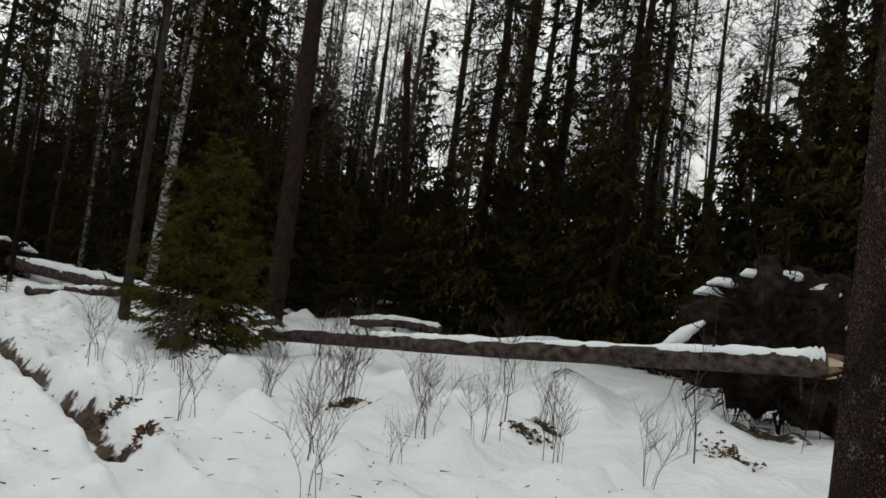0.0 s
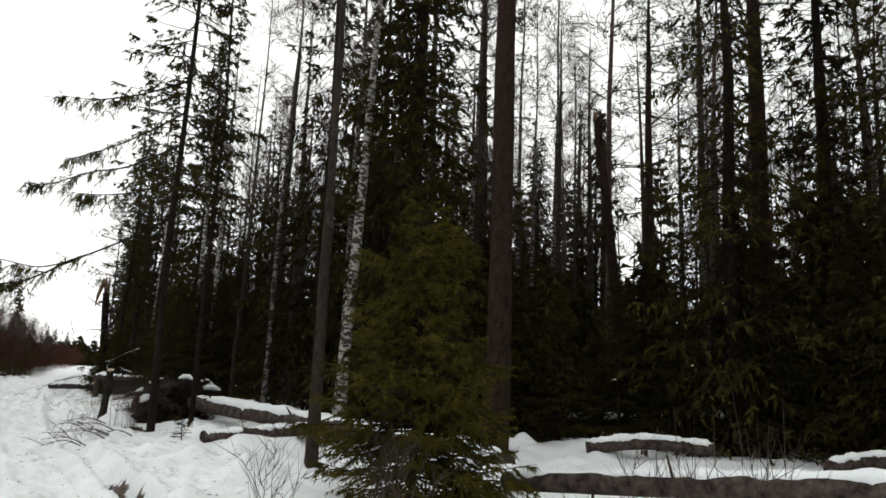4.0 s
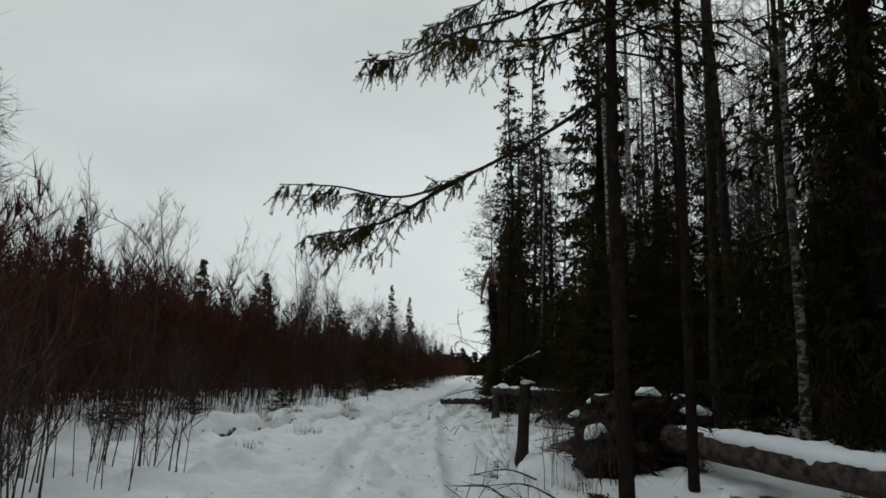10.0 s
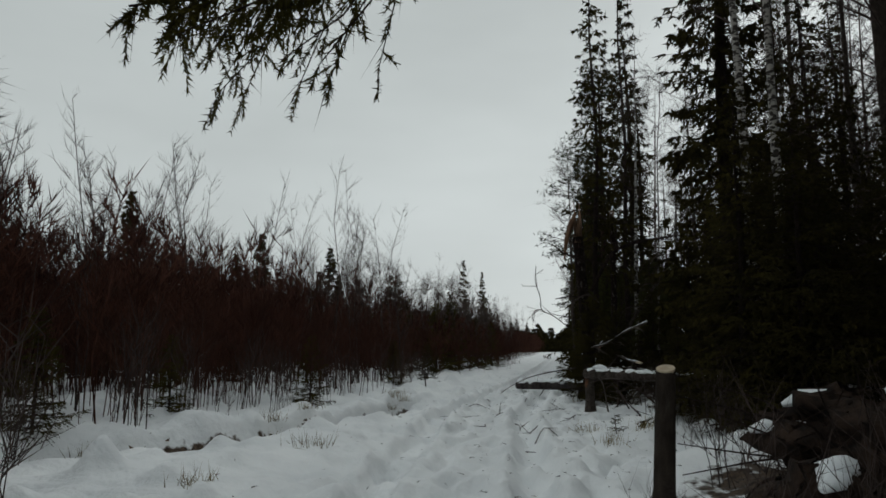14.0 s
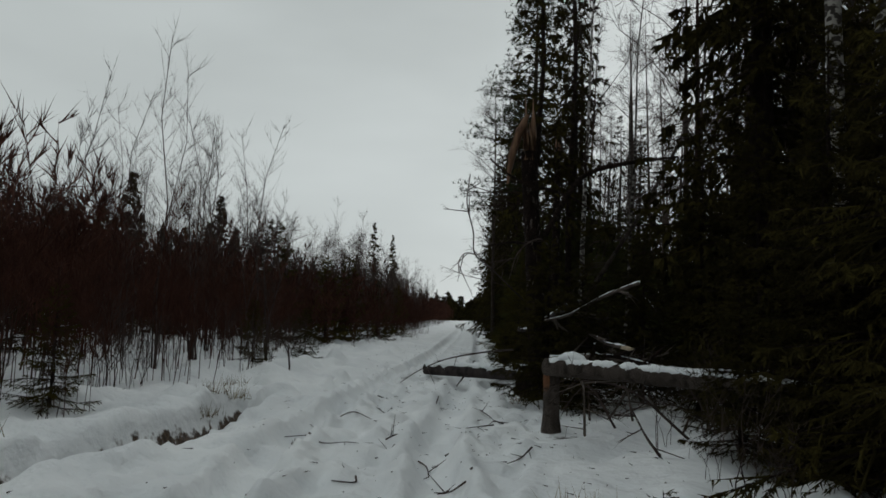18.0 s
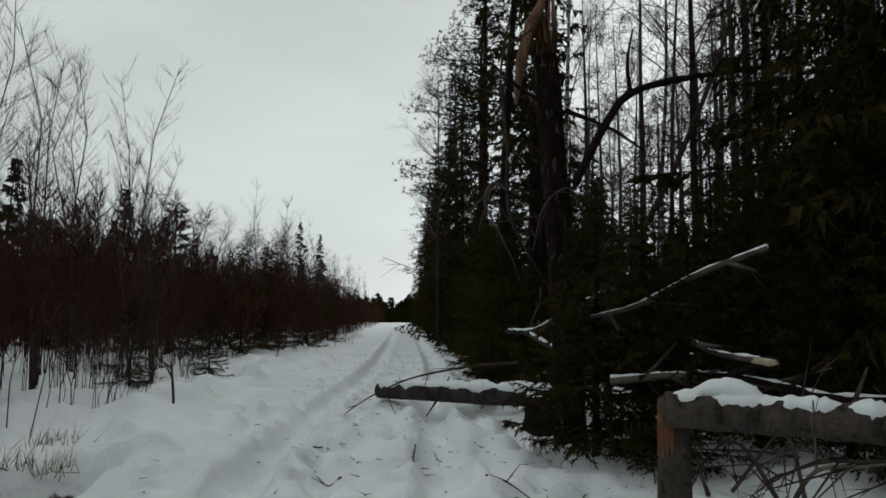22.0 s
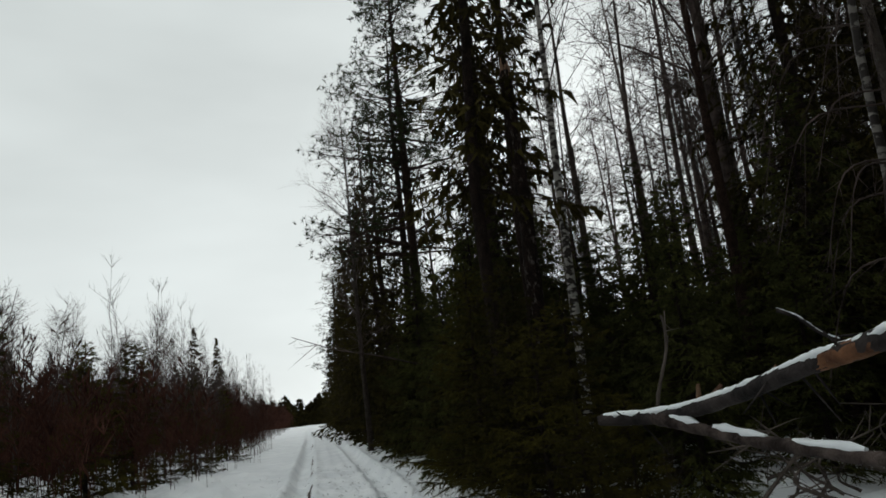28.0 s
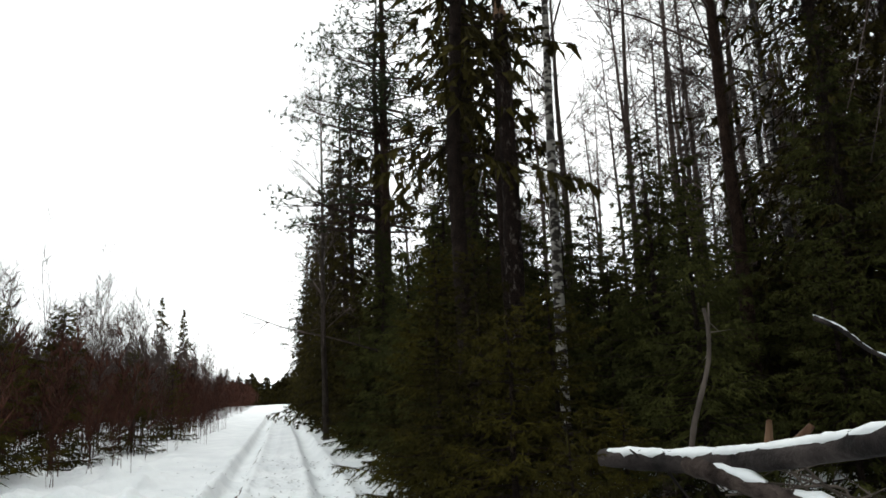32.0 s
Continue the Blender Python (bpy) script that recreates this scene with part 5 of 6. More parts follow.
branch_thing("crooked_branch", [(1.11, 37.4, 2.25), (1.0, 37.15, 2.24), (0.93, 37.0, 2.14), (0.93, 36.95, 2.0)], 0.009, 0.005, TWIG, "bent dead twig over the road", 106, 4, 0.35)
branch_thing("drooping_branch", [(1.8, 41.2, 0.95), (1.3, 41.9, 0.85), (0.6, 42.2, 0.68), (0.1, 42.3, 0.45), (-0.2, 42.4, 0.25)], 0.018, 0.006, TWIG, "bare branch drooping onto the snow", 107, 6, 0.5)
branch_thing("bare_branch", [(2.8, 57.0, 2.6), (1.6, 56.5, 2.9), (0.65, 56.0, 3.07), (-0.35, 55.6, 3.40)], 0.022, 0.007, TWIG, "bare branch reaching out over the road", 113, 6, 0.6)
branch_thing("hanging_branch", [(2.4, 40.6, 2.6), (2.1, 39.9, 2.75), (1.75, 39.4, 2.5), (1.6, 39.2, 2.05)], 0.013, 0.005, TWIG, "dead branch hanging in a loop", 109, 5, 0.4)
for k in range(26):
    r9 = np.random.default_rng(300 + k)
    x, y = r9.uniform(2.2, 5.0), r9.uniform(35.2, 40.2)
    z = gz(x, y)
    dx, dy = r9.normal(0, 0.7), r9.normal(0, 0.5)
    branch_thing("brushwood_branch", [(x, y, z + 0.02), (x + dx * 0.5, y + dy * 0.5, z + r9.uniform(0.15, 0.55)), (x + dx, y + dy, z + r9.uniform(0.1, 0.8))], 0.016, 0.005, TWIG if k % 2 else DEAD,
                 "dead branch under the fallen trunk", 330 + k, 6, 0.45)
for k in range(9):
    r9 = np.random.default_rng(400 + k)
    x, y = 2.5 + r9.normal(0, 0.35), 25.6 + r9.normal(0, 0.7)
    z = gz(x, y)
    a = r9.uniform(2.2, 4.0)
    branch_thing("cut_branch", [(x, y, z + 0.03), (x + 0.4 * math.cos(a), y + 0.4 * math.sin(a), z + 0.16), (x + 0.9 * math.cos(a), y + 0.9 * math.sin(a), z + 0.10)], 0.012, 0.004, TWIG, "thin branch lying at the road edge", 410 + k, 6, 0.4)
# sticks scattered on the road
for k, (x, y) in enumerate([(-0.64, 36.9), (-0.35, 37.5), (0.37, 36.6), (-0.09, 38.9), (0.92, 36.7), (1.27, 38.4), (1.44, 37.9), (0.33, 36.0), (0.7, 35.7), (0.94, 35.1), (1.24, 37.3), (-0.36, 36.2), (-0.61, 35.4), (0.99, 34.8), (1.6, 35.7), (0.2, 34.6), (1.3, 33.6), (0.6, 39.6), (-0.3, 40.3), (1.1, 32.6), (0.9, 40.5)]):
    r9 = np.random.default_rng(500 + k)
    a, L = r9.uniform(0, 6.283), r9.uniform(0.2, 0.65)
    pts = [(x + math.cos(a) * L * s + r9.normal(0, 0.03), y + math.sin(a) * L * s + r9.normal(0, 0.03)) for s in (-0.5, 0, 0.5)]
    branch_thing("fallen_twig", [(px, py, gz(px, py) + 0.012) for px, py in pts], 0.009, 0.004, TWIG, "dark twig lying on the snow", 520 + k, 1 if k % 2 else 2, 0.22, 0, "twig", 0.0, 0)

# ---- shrubs, grass and litter near the start ----
def edge_x(y):
    return float(np.interp(y, [14, 20, 24, 30, 36, 44, 50, 56, 80, 200], [-3.6, -3.8, -4.2, -5.4, -5.0, -3.9, -3.6, -2.2, -2.4, -5]))


SHRUBS = []
for k in range(3):
    s = thing("bare_shrub", Matrix(), "thin bare shrub stems in the snow", "shrub")
    [part("stem", one, TWIG, s) for one in sapling_stems(np.random.default_rng(600 + k), 0.95, 5, 7, 0.55, 0.003, 2, 0.008)]
    SHRUBS.append(s)
for x, y in ((5.5, 11.8), (5.95, 12.0), (6.0, 10.7), (6.15, 10.9), (5.85, 11.9), (6.5, 10.4), (4.65, 13.9), (6.3, 13.4), (4.05, 11.9), (4.9, 11.95), (4.6, 10.4), (5.1, 9.9), (7.6, 10.4), (7.0, 11.9), (5.4, 13.0), (3.9, 12.9),
             (7.9, 13.2), (4.2, 9.6), (5.0, 15.3), (6.9, 9.7), (8.2, 11.0), (9.0, 9.6), (7.2, 8.9), (3.8, 14.6), (6.2, 12.7), (8.6, 12.2)):
    plant(SHRUBS, x, y, None, random.uniform(0.6, 1.15), 0.1)
for _ in range(30):
    plant(SHRUBS, random.uniform(-4.6, -1.5), random.uniform(19.5, 27.5), None, random.uniform(1.0, 2.0), 0.12)
for _ in range(34):
    y = random.uniform(29, 47)
    plant(SHRUBS, edge_x(y) + random.uniform(0.0, 1.5), y, None, random.uniform(0.7, 1.5), 0.12)
for _ in range(26):
    y = random.uniform(26, 47)
    plant(SHRUBS, random.uniform(2.2, 4.2), y, None, random.uniform(0.5, 1.1), 0.12)
for x, y, h in ((8.5, 9.1, 2.0), (7.3, 11.0, 1.5), (6.6, 10.3, 1.2)):
    s = thing("thin_sapling", put(None, x, y), "thin upright bare sapling in the snow", "sapling")
    part("stem", sapling_geo(np.random.default_rng(int(x * 100)), h, 1, 8, 0.08, 0.003, 1, 0.012), TWIG, s)


def height_at(y):
    """The thicket is lower farther along the road."""
    return float(np.interp(y, [44, 51, 90, 140], [1, 0.74, 0.76, 0.95]))


def litter(x, y, r, seed, label, mat=None):
    rng = np.random.default_rng(seed)
    t = thing("leaf_litter_patch", Matrix.Translation((x, y, gz(x, y))), label, "leaf litter", kind="stuff")
    g = Geo()
    n = 90
    q = np.stack([rng.normal(0, r * 0.42, n), rng.normal(0, r * 0.42, n)], 1)
    p = np.array([(a, b, gz(x + a, y + b) - gz(x, y) + rng.uniform(0, 0.04)) for a, b in q])
    tufts(g, p, norm(rng.normal(0, 1, (n, 3)) * (1, 1, 0.35) + (0, 0, 0.15)), rng.uniform(0.04, 0.09, n), 0.035, rng)
    part("leaves", g, mat or LITTER, t, smooth=False)


for k, (x, y, r) in enumerate(((7.36, 10.6, 0.3), (3.55, 11.5, 0.22), (3.6, 12.6, 0.25), (5.85, 11.9, 0.22), (9.2, 9.2, 0.35), (3.2, 26.1, 0.15), (8.0, 10.9, 0.2), (5.2, 15.0, 0.3), (0.5, 22.3, 0.25), (-2.6, 33.2, 0.3), (-3.6, 31.0, 0.3), (-2.2, 35.2, 0.25))):
    litter(x, y, r, 700 + k, "brown leaves and grass poking through the snow")


def grass(x, y, seed, h=0.25, n=50, r=0.12):
    rng = np.random.default_rng(seed)
    t = thing("grass_tuft", Matrix.Translation((x, y, gz(x, y) - 0.02)), "dry yellow grass tuft in the snow", "grass", kind="stuff")
    g = Geo()
    p = np.stack([rng.normal(0, r, n), rng.normal(0, r, n), np.zeros(n)], 1)
    spikes(g, p, norm(rng.normal(0, 0.4, (n, 3)) + (0, 0, 1)), rng.uniform(0.4, 1, n) * h, 0.004)
    part("blades", g, GRASS, t, smooth=False)


for k in range(20):
    y = random.uniform(20, 44)
    if k < 7:
        s = random.random() * 3.99
        (x0, y0), (x1, y1) = DITCH[int(s)], DITCH[int(s) + 1]
        x, y = x0 + (s % 1) * (x1 - x0) + random.uniform(-0.35, -0.1), y0 + (s % 1) * (y1 - y0)
    else:
        x = road_x(y) + random.choice((-1, 1)) * random.uniform(1.6, 2.6)
    grass(x, y, 800 + k)
for x, y in ((0.28, 23.0), (0.34, 22.8), (-1.3, 21.6)):
    sedge = thing("sedge_tuft", Matrix.Translation((x, y, gz(x, y) - 0.02)), "dead brown sedge tuft bent over the snow", "grass", kind="stuff")
    rs = np.random.default_rng(int(x * 100 + 900))
    g = Geo()
    p = rs.normal(0, 0.06, (90, 3)) * (1, 1, 0)
    d = norm(rs.normal(0, 0.5, (90, 3)) + (0, 0, 0.9))
    sticks(g, p, p + d * 0.16, 0.005, 0.004)
    slivers(g, p + d * 0.16, norm(d * (1, 1, 0.1) + (0, 0, -0.5)), rs.uniform(0.08, 0.22, 90), 0.005, rs)
    part("blades", g, LITTER, sedge, smooth=False)
rngd = np.random.default_rng(31)
n = 2400
dy = rngd.uniform(6, 58, n)
dx = road_x(dy) + rngd.normal(0, 1.0, n) + np.where(rngd.random(n) < 0.55, 1.9, 0)
g = Geo()
ang = rngd.uniform(0, 6.283, n)
spikes(g, np.array([(x, y, gz(x, y) + 0.004) for x, y in zip(dx, dy)]), norm(np.stack([np.cos(ang), np.sin(ang), rngd.uniform(-0.05, 0.25, n)], 1)), rngd.uniform(0.015, 0.11, n) ** 1.0, rngd.uniform(0.003, 0.008, n))
tagged(part("forest_debris", g, TWIG, None, smooth=False), "dark bark crumbs and needles strewn on the snow", "debris", kind="stuff")
MINI = [spruce(0.6, 0.05, 0.3, 24, 5, 18, 5, 0.15, 0.08, YOUNG, leaf=(0.035, 0.008), label= "tiny green spruce seedling in the snow", name="spruce_seedling")]
for x, y in ((3.9, 23.4), (4.1, 24.6), (5.2, 24.6), (2.05, 27.6), (2.3, 33.2)):
    plant(MINI, x, y, None, random.uniform(0.5, 0.75), 0.12)

# ---- sapling thicket on the far side of the road ----
CLUMPS = []
for k, (h, n) in enumerate(((3.3, 7), (3.9, 7), (2.8, 7), (4.5, 6), (3.5, 8))):
    s = thing("sapling_clump", Matrix(), "clump of bare reddish-brown saplings", "sapling clump", "thicket beside the road")
    for one in sapling_stems(np.random.default_rng(900 + k), h, n, 20, 0.15, 0.0042, 10, 0.011, 0.38):
        part("stem", one, RED_TWIG, s)
    CLUMPS.append(s)


for x, y in ((-4.2, 25.8), (-3.0, 25.2), (-2.3, 23.8), (-3.6, 22.6), (-2.2, 25.3), (-7.4, 34.0), (-5.4, 35.4), (-7.8, 36.3), (-5.5, 36.6), (-5.5, 43.0), (-3.6, 37.0), (-5.0, 42.2), (-4.2, 43.4), (-5.1, 41.9),
             (-4.4, 38.9), (-4.3, 43.3), (-4.8, 45.6), (-4.4, 43.6), (-5.4, 46.6), (-3.3, 40.0)):
    plant(CLUMPS, x, y, None, random.uniform(0.62, 0.85), 0.03)
for _ in range(150):
    y = 20 + 62 * random.random() ** 1.3
    x = edge_x(y) - random.random() ** 1.6 * 13
    plant(CLUMPS, x, y, None, random.uniform(0.7, 1.12) * height_at(y), 0.03)


def mass(name, places, kinds, mat, label, category, seed, lo=0.8, hi=1.15, size=None):
    """Many plants too far and too many to count, joined into one."""
    rng = np.random.default_rng(seed)
    baked = []
    for gk in kinds:
        off, vs = 0, np.concatenate(gk.v)
        baked.append((vs, {k: (np.concatenate(gk.f[k]) if gk.f[k] else None) for k in (3, 4)}))
    g = Geo()
    for x, y in places:
        vs, fs = baked[rng.integers(len(baked))]
        a, s = rng.uniform(0, 6.283), rng.uniform(lo, hi) * (size(y) if size else 1)
        c, d = math.cos(a) * s, math.sin(a) * s
        v = np.stack([vs[:, 0] * c - vs[:, 1] * d + x, vs[:, 0] * d + vs[:, 1] * c + y, vs[:, 2] * s + gz(x, y)], 1)
        g.v.append(v)
        for k in (3, 4):
            if fs[k] is not None:
                g.f[k].append(fs[k] + g.n)
        g.n += len(v)
    return tagged(part(name, g, mat, None, smooth=False), label, category, kind="stuff")


rngm = np.random.default_rng(5)
far = []
for _ in range(900):
    y = 24 + 190 * rngm.random() ** 1.45
    far.append((edge_x(y) - 1.0 - rngm.random() ** 1.3 * (15 + 0.12 * y), y))
for where, twig, sub, salt in ((lambda y: y < 52, 0.0105, 8, 950), (lambda y: y >= 52, 0.020, 6, 955)):
    mass("sapling_thicket", [p for p in far if where(p[1])], [sapling_geo(np.random.default_rng(salt + k), 3.8, 6, 13, 0.16, twig, sub, 0.013, 0.5) for k in range(4)], RED_TWIG,
         "dense brown thicket of bare saplings", "thicket", 6, 0.8, 1.15, height_at)
mass("tall_sapling_row", [(edge_x(y) - rngm.uniform(1.5, 16), y) for y in 30 + 150 * rngm.random(210) ** 1.3], [sapling_geo(np.random.default_rng(960 + k), 7.0, 2, 30, 0.09, 0.006, 6, 0.02) for k in range(4)], TWIG, "thin tall bare saplings above the thicket", "saplings", 7, 0.65, 1.05, height_at)
mass("grey_sapling_row", [(edge_x(y) - rngm.uniform(1.0, 5.5), y) for y in 58 + 40 * rngm.random(120) ** 1.2], [sapling_geo(np.random.default_rng(990 + k), 6.4, 2, 26, 0.06, 0.005, 5, 0.014) for k in range(4)], TWIG, "tall thin grey saplings at the thicket's edge", "saplings", 8, 0.6, 1.0)
back = [(edge_x(y) - 5.0 - 13 * rngm.random(), y) for y in 30 + 90 * rngm.random(330) ** 1.2]
mass("back_thicket", back, [sapling_geo(np.random.default_rng(995 + k), 4.7, 5, 16, 0.14, 0.016, 7, 0.02, 0.6) for k in range(3)], RED_TWIG, "taller brown thicket behind the front rows", "thicket", 17, 0.75, 1.08)
# taller saplings that stand out
TALLS = []
for k, (h, n) in enumerate(((5.6, 2), (5.0, 4), (6.2, 3))):
    s = thing("tall_sapling", Matrix(), "tall thin bare sapling above the thicket", "sapling")
    for one in sapling_stems(np.random.default_rng(980 + k), h, n, 34, 0.20, 0.0034, 8, 0.017):
        part("stem", one, TWIG, s)
    TALLS.append(s)
for x, y, s in ((-5.0, 42.2, 1.0), (-5.05, 47.4, 1.0), (-5.8, 46.6, 0.95), (-4.6, 43.2, 0.9), (-5.2, 44.3, 0.95), (-6.6, 44.0, 0.9), (-7.5, 45.0, 1.0), (-8.5, 48.0, 1.0), (-8.6, 53.0, 0.8),
                (-3.9, 45.6, 0.8), (-9.0, 41.0, 1.0), (-4.4, 46.0, 0.85), (-4.6, 61.0, 0.8), (-4.2, 66.0, 0.85), (-4.5, 72.0, 1.0)):
    plant(TALLS, x, y, None, s, 0.03)
arc = branch_thing("bent_sapling", [(-2.4, 26.6, 0.2), (-2.35, 26.6, 1.6), (-2.4, 26.6, 2.7), (-2.75, 26.6, 3.2), (-3.2, 26.6, 3.45)], 0.012, 0.004, TWIG, "thin sapling bent over in an arc", 111, 3, 0.2, 0, "sapling")
branch_thing("wooden_post", [(-2.25, 41.7, 0.1), (-2.27, 41.75, 0.45), (-2.33, 41.8, 0.85)], 0.022, 0.012, TWIG, "dark broken sapling stub in the snow", 112, 2, 0.2, 0, "stub")
for x, y, s in ((-3.75, 36.9, 0.45), (-4.2, 57.0, 1.1), (-4.0, 44.9, 0.45), (-3.2, 46.6, 0.42), (-4.4, 54.2, 1.0), (-6.0, 52.6, 1.35), (-4.6, 33.0, 0.4), (-3.6, 62.0, 0.9), (-3.4, 68.0, 0.9), (-5.0, 30.6, 0.5)):
    plant(YOUNGS[:1], x, y, None, s, label="young dark spruce among the saplings")

# ---- spruces and birches behind the thicket ----
rngb = random.Random(12)
for k in range(70):
    y = 34 + 190 * rngb.random() ** 1.3
    x = -17 - rngb.random() * 16 - 0.05 * y
    plant(FAR_SPRUCES, x, y, None, rngb.uniform(0.55, 1.0) * (1.0 if rngb.random() < 0.8 else 1.25), 0.03)
for k in range(30):
    y = 36 + 150 * rngb.random() ** 1.4
    plant(MIDS[:2], edge_x(y) - 5 - rngb.random() * 11, y, None, rngb.uniform(0.6, 0.95), 0.04, label="dark young spruce standing in the thicket")
for k in range(34):
    y = 38 + 60 * rngb.random() ** 1.2
    plant(MIDS[:2], edge_x(y) - 9 - rngb.random() * 10, y, None, rngb.uniform(0.9, 1.3), 0.04, label="dark young spruce behind the thicket")
for k in range(26):
    y = 36 + 150 * rngb.random() ** 1.2
    plant(BIRCHES[:2], -16 - rngb.random() * 14, y, None, rngb.uniform(0.5, 0.75))
bare = [(-10 - 22 * rngm.random(), 30 + 170 * rngm.random() ** 1.3) for _ in range(90)]


def bare_geo(seed, h, z0, spread, limbs, twig):
    rng = np.random.default_rng(seed)
    g = Geo()
    tube(g, [(0, 0, -0.3), (rng.normal(0, 0.2), rng.normal(0, 0.2), h * 0.5), (rng.normal(0, 0.4), rng.normal(0, 0.4), h)], [0.0062 * h, 0.0042 * h, 0.01], 5, 0, False)
    z = rng.uniform(z0, h * 0.97, limbs)
    az = rng.uniform(0, 6.283, limbs)
    ln = spread * (1.1 - z / h) / (1.1 - z0 / h) * rng.uniform(0.5, 1.2, limbs)
    p = np.stack([z * 0, z * 0, z], 1)
    d = norm(np.stack([np.cos(az), np.sin(az), rng.uniform(0.5, 1.1, limbs)], 1))
    e = p + d * ln[:, None]
    slivers(g, p, d, ln, twig * 2.0, rng)
    q, f = twigs_from(g, rng, p, e, 6, 0.8, twig, 0.1, 0.6, True)
    twigs_from(g, rng, q, f, 4, 0.6, twig * 0.7, -0.2, 0.6, True)
    return g


mass("bare_young_trees", bare, [bare_geo(1200 + k, 7.5, 2.5, 1.5, 30, 0.010) for k in range(3)], TWIG, "bare young birches behind the thicket", "bare trees", 15, 0.7, 1.25)

# ---- the forest ----
TAKEN = [(5.6, 20.3), (3.38, 25.95), (4.34, 26.55), (3.9, 5.85), (8.5, 19.6), (6.85, 23.2), (17.5, 19.9), (5.9, 16.4), (4, 48.8), (2.66, 48.2), (3.9, 50.3), (7.6, 49.9), (4.05, 42.9), (2.15, 41.6), (5.3, 39.3), (5.2, 36.9)]


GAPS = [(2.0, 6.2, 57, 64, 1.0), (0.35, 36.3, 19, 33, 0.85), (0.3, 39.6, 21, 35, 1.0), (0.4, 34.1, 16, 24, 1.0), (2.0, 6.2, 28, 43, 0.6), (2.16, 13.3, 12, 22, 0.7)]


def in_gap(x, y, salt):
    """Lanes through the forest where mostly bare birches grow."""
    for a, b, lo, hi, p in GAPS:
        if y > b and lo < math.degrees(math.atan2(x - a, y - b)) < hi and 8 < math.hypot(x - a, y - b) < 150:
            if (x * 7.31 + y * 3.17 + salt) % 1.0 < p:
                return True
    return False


def free(x, y, d, tall=False):
    if y < 31 and x < 9.5 and y > 8:
        return False
    if y < 24 and x < 15.5:
        return False
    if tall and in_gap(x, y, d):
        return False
    if 39.5 < y < 47.5 and x < 6.2:
        return False
    if any((x - a) ** 2 + (y - b) ** 2 < d * d for a, b in TAKEN):
        return False
    TAKEN.append((x, y))
    return True


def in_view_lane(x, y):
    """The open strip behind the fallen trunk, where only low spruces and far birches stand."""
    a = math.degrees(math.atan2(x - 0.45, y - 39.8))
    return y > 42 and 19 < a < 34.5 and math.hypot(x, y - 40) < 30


def scatter(kinds, count, xs, ys, d, lo, hi, rng, squeeze=1.4, tall=False, lane=False):
    made = 0
    for _ in range(count * 12):
        if made >= count:
            break
        x = xs[0] + (xs[1] - xs[0]) * rng.random() ** squeeze
        y = rng.uniform(*ys)
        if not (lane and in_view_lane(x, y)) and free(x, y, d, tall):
            plant(kinds, x, y, None, rng.uniform(lo, hi))
            made += 1


rngf = random.Random(77)
for x, y, k in ((7.6, 28.2, 0), (9.0, 27.2, 2), (10.6, 29.5, 0), (4.6, 54.5, 3), (5.2, 57.5, 3), (9.4, 49.6, 0), (9.9, 47.0, 2), (12.0, 50.5, 2), (3.6, 64.5, 1), (3.2, 68.5, 2), (3.4, 73, 0), (3.0, 78, 2), (3.2, 84, 0), (3.0, 90, 2), (3.3, 98, 1), (3.0, 107, 2), (3.2, 120, 0), (3.2, 135, 1), (2.6, 150, 2)):
    TAKEN.append((x, y))
    plant(SPRUCES[k:k + 1], x, y, None, rngf.uniform(0.85, 1.0))
for x, y, k, c in ((4.25, 33.8, 1, 0.88), (4.85, 33.2, 0, 1.0), (5.0, 34.2, 0, 0.9), (5.9, 32.6, 0, 1.0), (4.6, 37.6, 1, 0.8), (6.0, 35.8, 1, 0.9), (4.5, 34.9, 1, 0.8), (6.8, 31.2, 0, 0.9), (7.6, 33.8, 3, 0.9), (6.4, 39.0, 3, 0.9), (7.9, 30.6, 1, 0.9), (4.3, 39.0, 0, 0.9), (7.6, 36.4, 3, 1.0),
                   (9.2, 29.4, 3, 0.8), (10.3, 27.6, 1, 1.0), (8.9, 31.6, 3, 1.0), (10.8, 25.6, 3, 0.8), (11.9, 24.8, 1, 1.0), (9.9, 30.6, 1, 1.0), (6.6, 46.6, 1, 0.9), (5.2, 47.6, 0, 0.9), (5.6, 45.9, 0, 0.7), (7.0, 44.4, 1, 1.0), (7.6, 42.2, 3, 0.9), (6.9, 41.0, 1, 1.0),
                   (3.2, 52.0, 3, 0.9), (3.6, 55.0, 1, 1.0), (3.3, 58.5, 3, 0.8), (3.4, 62.5, 1, 1.0), (3.2, 66.5, 3, 0.8), (3.2, 71.0, 1, 1.0), (3.0, 75.5, 3, 0.9), (2.9, 81.0, 1, 1.0), (2.9, 87.0, 3, 0.9), (2.8, 94.0, 1, 1.0), (2.7, 102.0, 3, 0.9), (2.7, 112.0, 1, 1.1), (2.6, 126.0, 3, 1.0), (2.4, 142.0, 1, 1.2)):
    TAKEN.append((x, y))
    if y < 60 and x < 8:
        kinds = EDGE_MIDS if y > 43 else NEAR_MIDS
        plant(kinds[:1] if k == 0 else kinds[1:], x, y, None, c * 0.92)
    else:
        plant(MIDS[k:k + 1], x, y, None, c)
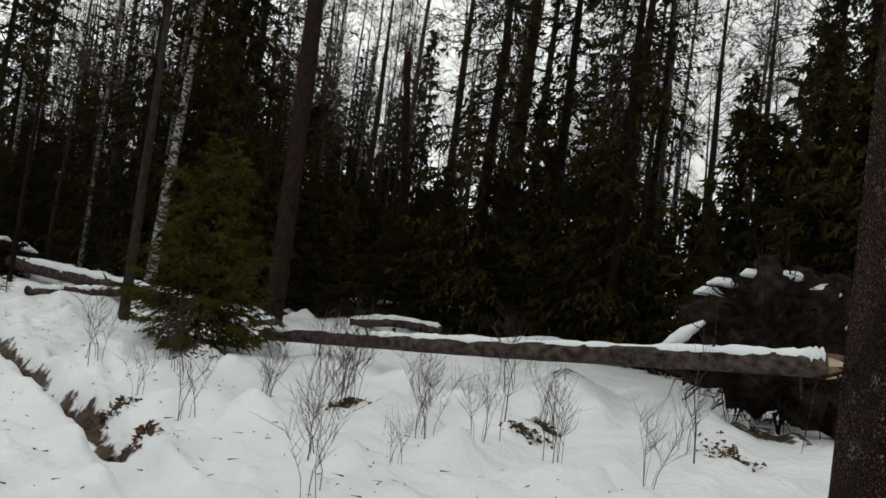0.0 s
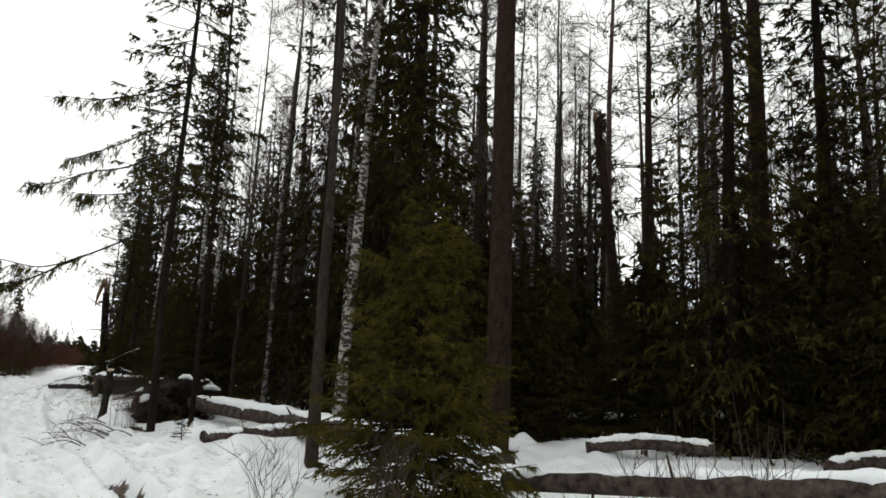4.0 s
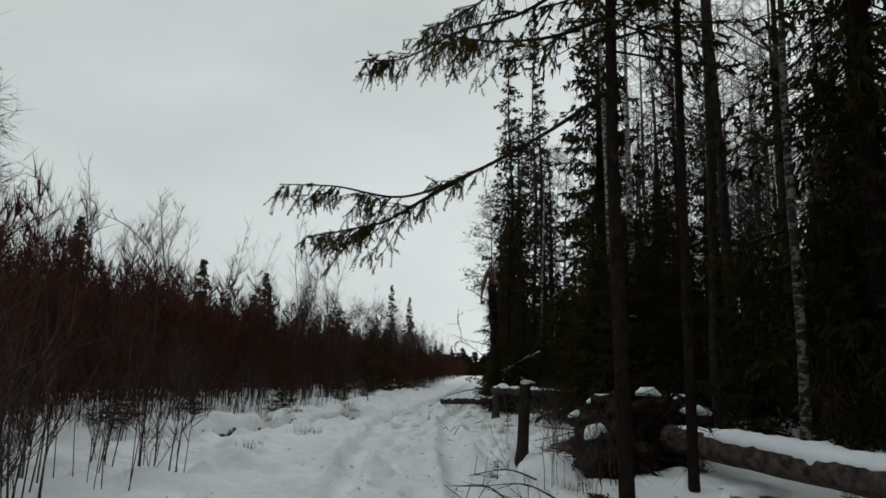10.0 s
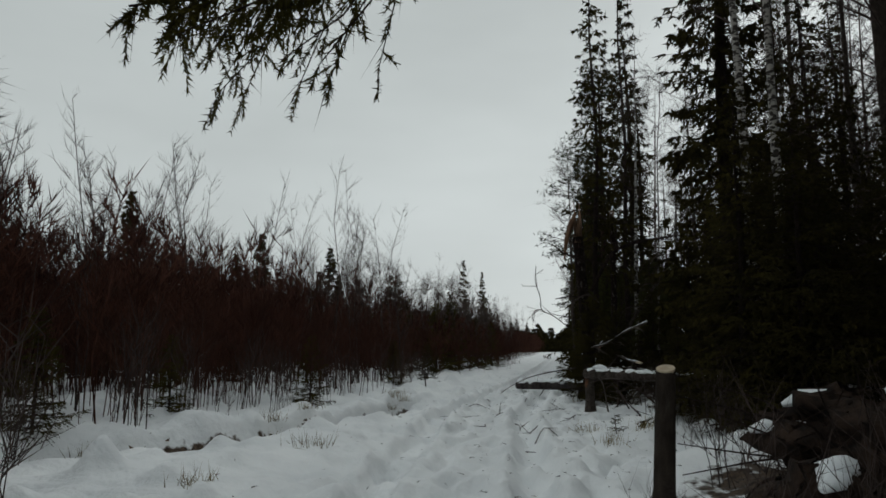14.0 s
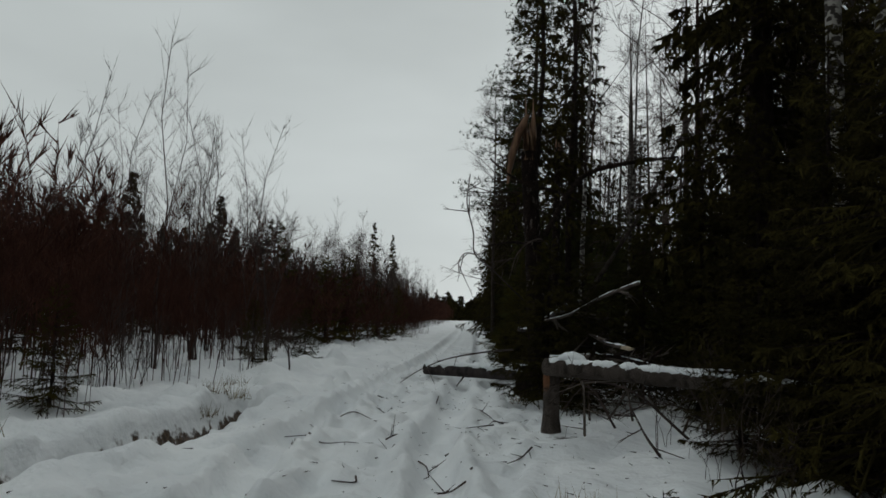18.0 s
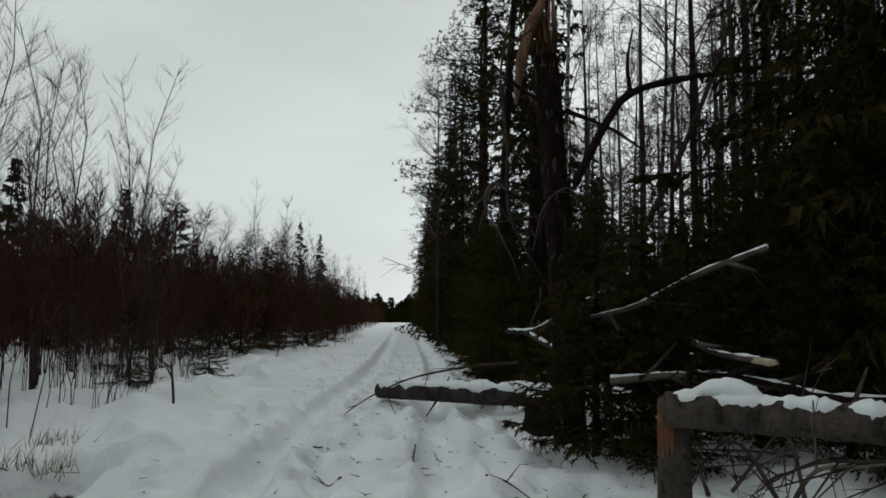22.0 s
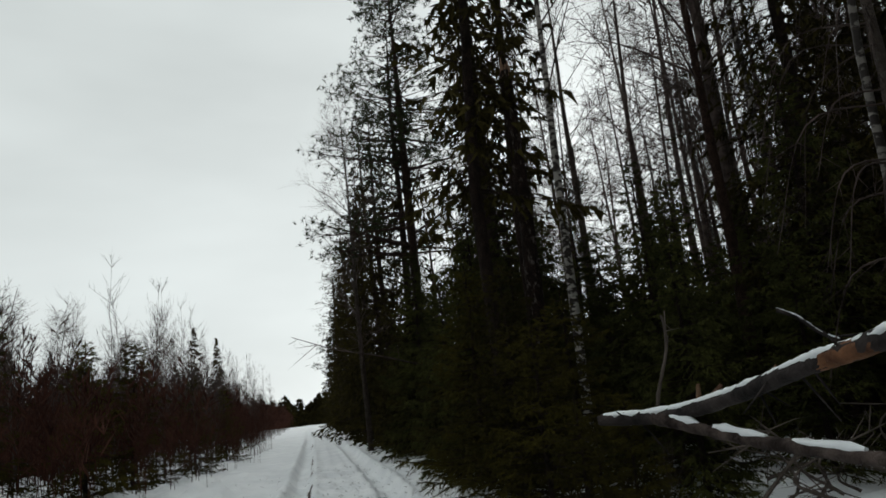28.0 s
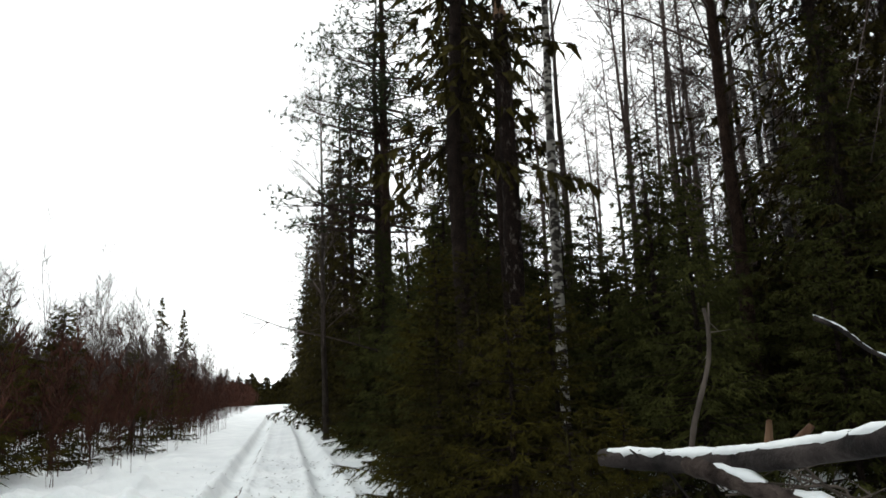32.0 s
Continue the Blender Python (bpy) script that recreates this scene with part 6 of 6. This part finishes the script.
# dark spruces that hide the lower trunks beside the fallen tree
for x, y, c in ((4.5, 35.7, 0.8), (4.95, 35.2, 0.9), (4.1, 35.0, 0.62), (5.6, 37.6, 1.0), (6.2, 40.4, 1.15), (5.5, 34.4, 0.9), (6.6, 37.2, 1.2), (5.9, 41.8, 1.0), (7.0, 39.6, 1.25), (12.6, 23.8, 0.85), (13.6, 22.7, 0.9), (14.7, 21.6, 0.95), (11.6, 24.6, 0.85), (15.8, 20.2, 0.95), (16.8, 18.8, 1.0), (14.9, 23.4, 1.05)):
    TAKEN.append((x, y))
    plant(NEAR_MIDS, x, y, None, c)
# low spruces in the open strip and the dense wall along the road edge
for x, y, c in ((4.6, 48.6, 0.72), (5.3, 50.6, 0.80), (5.9, 49.8, 0.75), (6.6, 51.6, 0.85), (6.9, 49.6, 0.8), (7.8, 52.4, 0.95), (8.4, 50.6, 0.9), (6.0, 53.2, 0.95), (7.0, 54.6, 1.0), (8.9, 54.2, 1.05), (9.6, 52.6, 1.0), (5.6, 55.4, 1.0),
                (2.9, 49.9, 0.85), (3.1, 51.6, 0.95), (2.9, 53.6, 1.0), (3.3, 55.6, 1.05), (3.0, 57.6, 1.0), (3.4, 60.0, 1.1), (4.2, 52.6, 1.05), (4.4, 46.9, 0.75), (3.9, 45.6, 0.55), (4.3, 51.2, 1.1), (5.0, 53.0, 1.2), (3.7, 54.0, 1.2), (4.9, 49.6, 0.95), (3.6, 50.6, 0.9)):
    TAKEN.append((x, y))
    plant(EDGE_MIDS, x, y, None, c)
scatter(SPRUCES, 40, (9.5, 30), (8, 75), 1.7, 0.8, 1.1, rngf, 1.4, True)
scatter(MIDS[3:], 24, (9.5, 26), (14, 75), 1.3, 0.7, 1.1, rngf, 1.3, True)
scatter(BIRCHES, 60, (8, 34), (14, 75), 1.1, 0.9, 1.2, rngf, 1.1, lane=True)
scatter(THIN, 40, (7, 26), (16, 70), 0.9, 0.9, 1.4, rngf, 1.2, lane=True)
scatter(PINES, 12, (9, 32), (12, 80), 1.3, 0.9, 1.2, rngf, 1.0, lane=True)
scatter(MIDS[:3], 90, (9.2, 24), (15, 75), 0.85, 0.8, 1.3, rngf, 1.6)
scatter(MIDS[:3], 30, (4.2, 9.5), (46.5, 85), 0.9, 0.7, 1.2, rngf, 0.9)
scatter(SPRUCES, 14, (15, 34), (-12, 14), 1.6, 0.8, 1.1, rngf, 1.0)
scatter(MIDS, 26, (15.5, 28), (-6, 16), 1.1, 0.8, 1.3, rngf, 1.0)


def simple_spruce(seed, h, spread=2.5, per=5, gap=0.62, leaf=(0.55, 0.22), fine=2):
    rng = np.random.default_rng(seed)
    g = Geo()
    spruce_boughs(g, None, rng, h, 0.3, spread, per, 2.0, fine, 0.5, gap, 0.8, leaf, 1, True)
    tube(g, [(0, 0, -0.3), (0, 0, h)], [0.14, 0.01], 6, 0, False)
    return g


# dense young spruces that close the view under the canopy
low = [simple_spruce(70 + k, h, 1.8, 5, 0.42, (0.30, 0.08), 5) for k, h in enumerate((5.0, 6.2, 4.4))]
dense = [(10.5 + 20 * rngm.random() ** 1.2, rngm.uniform(14, 80)) for _ in range(260)] + [(rngm.uniform(5.5, 12), rngm.uniform(46.5, 90)) for _ in range(60)] + [(rngm.uniform(17, 30), rngm.uniform(-10, 16)) for _ in range(40)]
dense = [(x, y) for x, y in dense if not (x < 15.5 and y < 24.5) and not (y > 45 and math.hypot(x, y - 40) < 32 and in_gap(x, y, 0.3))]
mass("spruce_undergrowth", dense, low, NEEDLES, "dense dark young spruces under the trees", "undergrowth", 13, 0.7, 1.15)
brush = [(rngm.uniform(6.5, 13), rngm.uniform(24, 42)) for _ in range(90)]
brush = [(x, y) for x, y in brush if x > 8 or y > 29]
mass("brown_brush", brush, [sapling_geo(np.random.default_rng(970 + k), 1.3, 8, 10, 0.5, 0.008, 2, 0.008) for k in range(2)], TWIG, "tangle of dead brown brush under the trees", "brush", 14, 0.7, 1.3)
woods = []
for _ in range(150):
    a = rngm.random()
    if a < 0.55:
        woods.append((rngm.uniform(28, 55), rngm.uniform(-30, 110)))
    elif a < 0.8:
        woods.append((rngm.uniform(3.5, 26), rngm.uniform(78, 300)))
    else:
        y = rngm.uniform(110, 420)
        woods.append((rngm.uniform(-60, -8) - 0.03 * y, y))
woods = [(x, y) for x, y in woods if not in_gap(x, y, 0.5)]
mass("far_woods", woods, [simple_spruce(40 + k, h, 2.7, 5, 0.75) for k, h in enumerate((15, 12, 18))], NEEDLES, "dark dense spruce woods", "woods", 9, 0.8, 1.2)
# added woods behind the start and far left, always out of view
behind = [(rngm.uniform(-30, 30), rngm.uniform(-60, -14)) for _ in range(24)] + [(rngm.uniform(-70, -38), rngm.uniform(-20, 60)) for _ in range(30)]
mass("woods_behind", behind, [simple_spruce(44, 12, 2.6, 5, 0.8)], NEEDLES, "unseen spruce woods added behind the road's start and far left", "woods", 10)
end_woods = [(x, 215 + rngm.uniform(0, 40)) for x in np.linspace(-70, 30, 190)]
mass("woods_at_road_end", end_woods, [simple_spruce(45 + k, h, 3.4, 5, 0.8, (0.9, 0.45), 2) for k, h in enumerate((6, 7.5, 5))], NEEDLES, "dark woods closing off the road", "woods", 11)
canopy = [(rngm.uniform(12, 46), rngm.uniform(-6, 100)) for _ in range(130)] + [(rngm.uniform(6, 20), rngm.uniform(54, 100)) for _ in range(30)]
canopy = [(x, y) for x, y in canopy if not (x < 15.5 and y < 24.5)]
mass("bare_birch_woods", canopy, [bare_geo(1300 + k, h, 6, 2.4, 44, 0.011) for k, h in enumerate((17, 15, 19))], TWIG, "bare birches and aspens deep in the forest", "bare trees", 16, 0.85, 1.15)
for kinds in (SPRUCES, FAR_SPRUCES, YOUNGS, DARK, MIDS, NEAR_MIDS, EDGE_MIDS, BIRCHES, THIN, PINES, CLUMPS, SHRUBS, TALLS, MINI):
    for ob in kinds:
        if not ob.get("used"):
            for c in list(ob.children_recursive):
                bpy.data.objects.remove(c)
            bpy.data.objects.remove(ob)
for ob in scene.objects:
    if "used" in ob:
        del ob["used"]
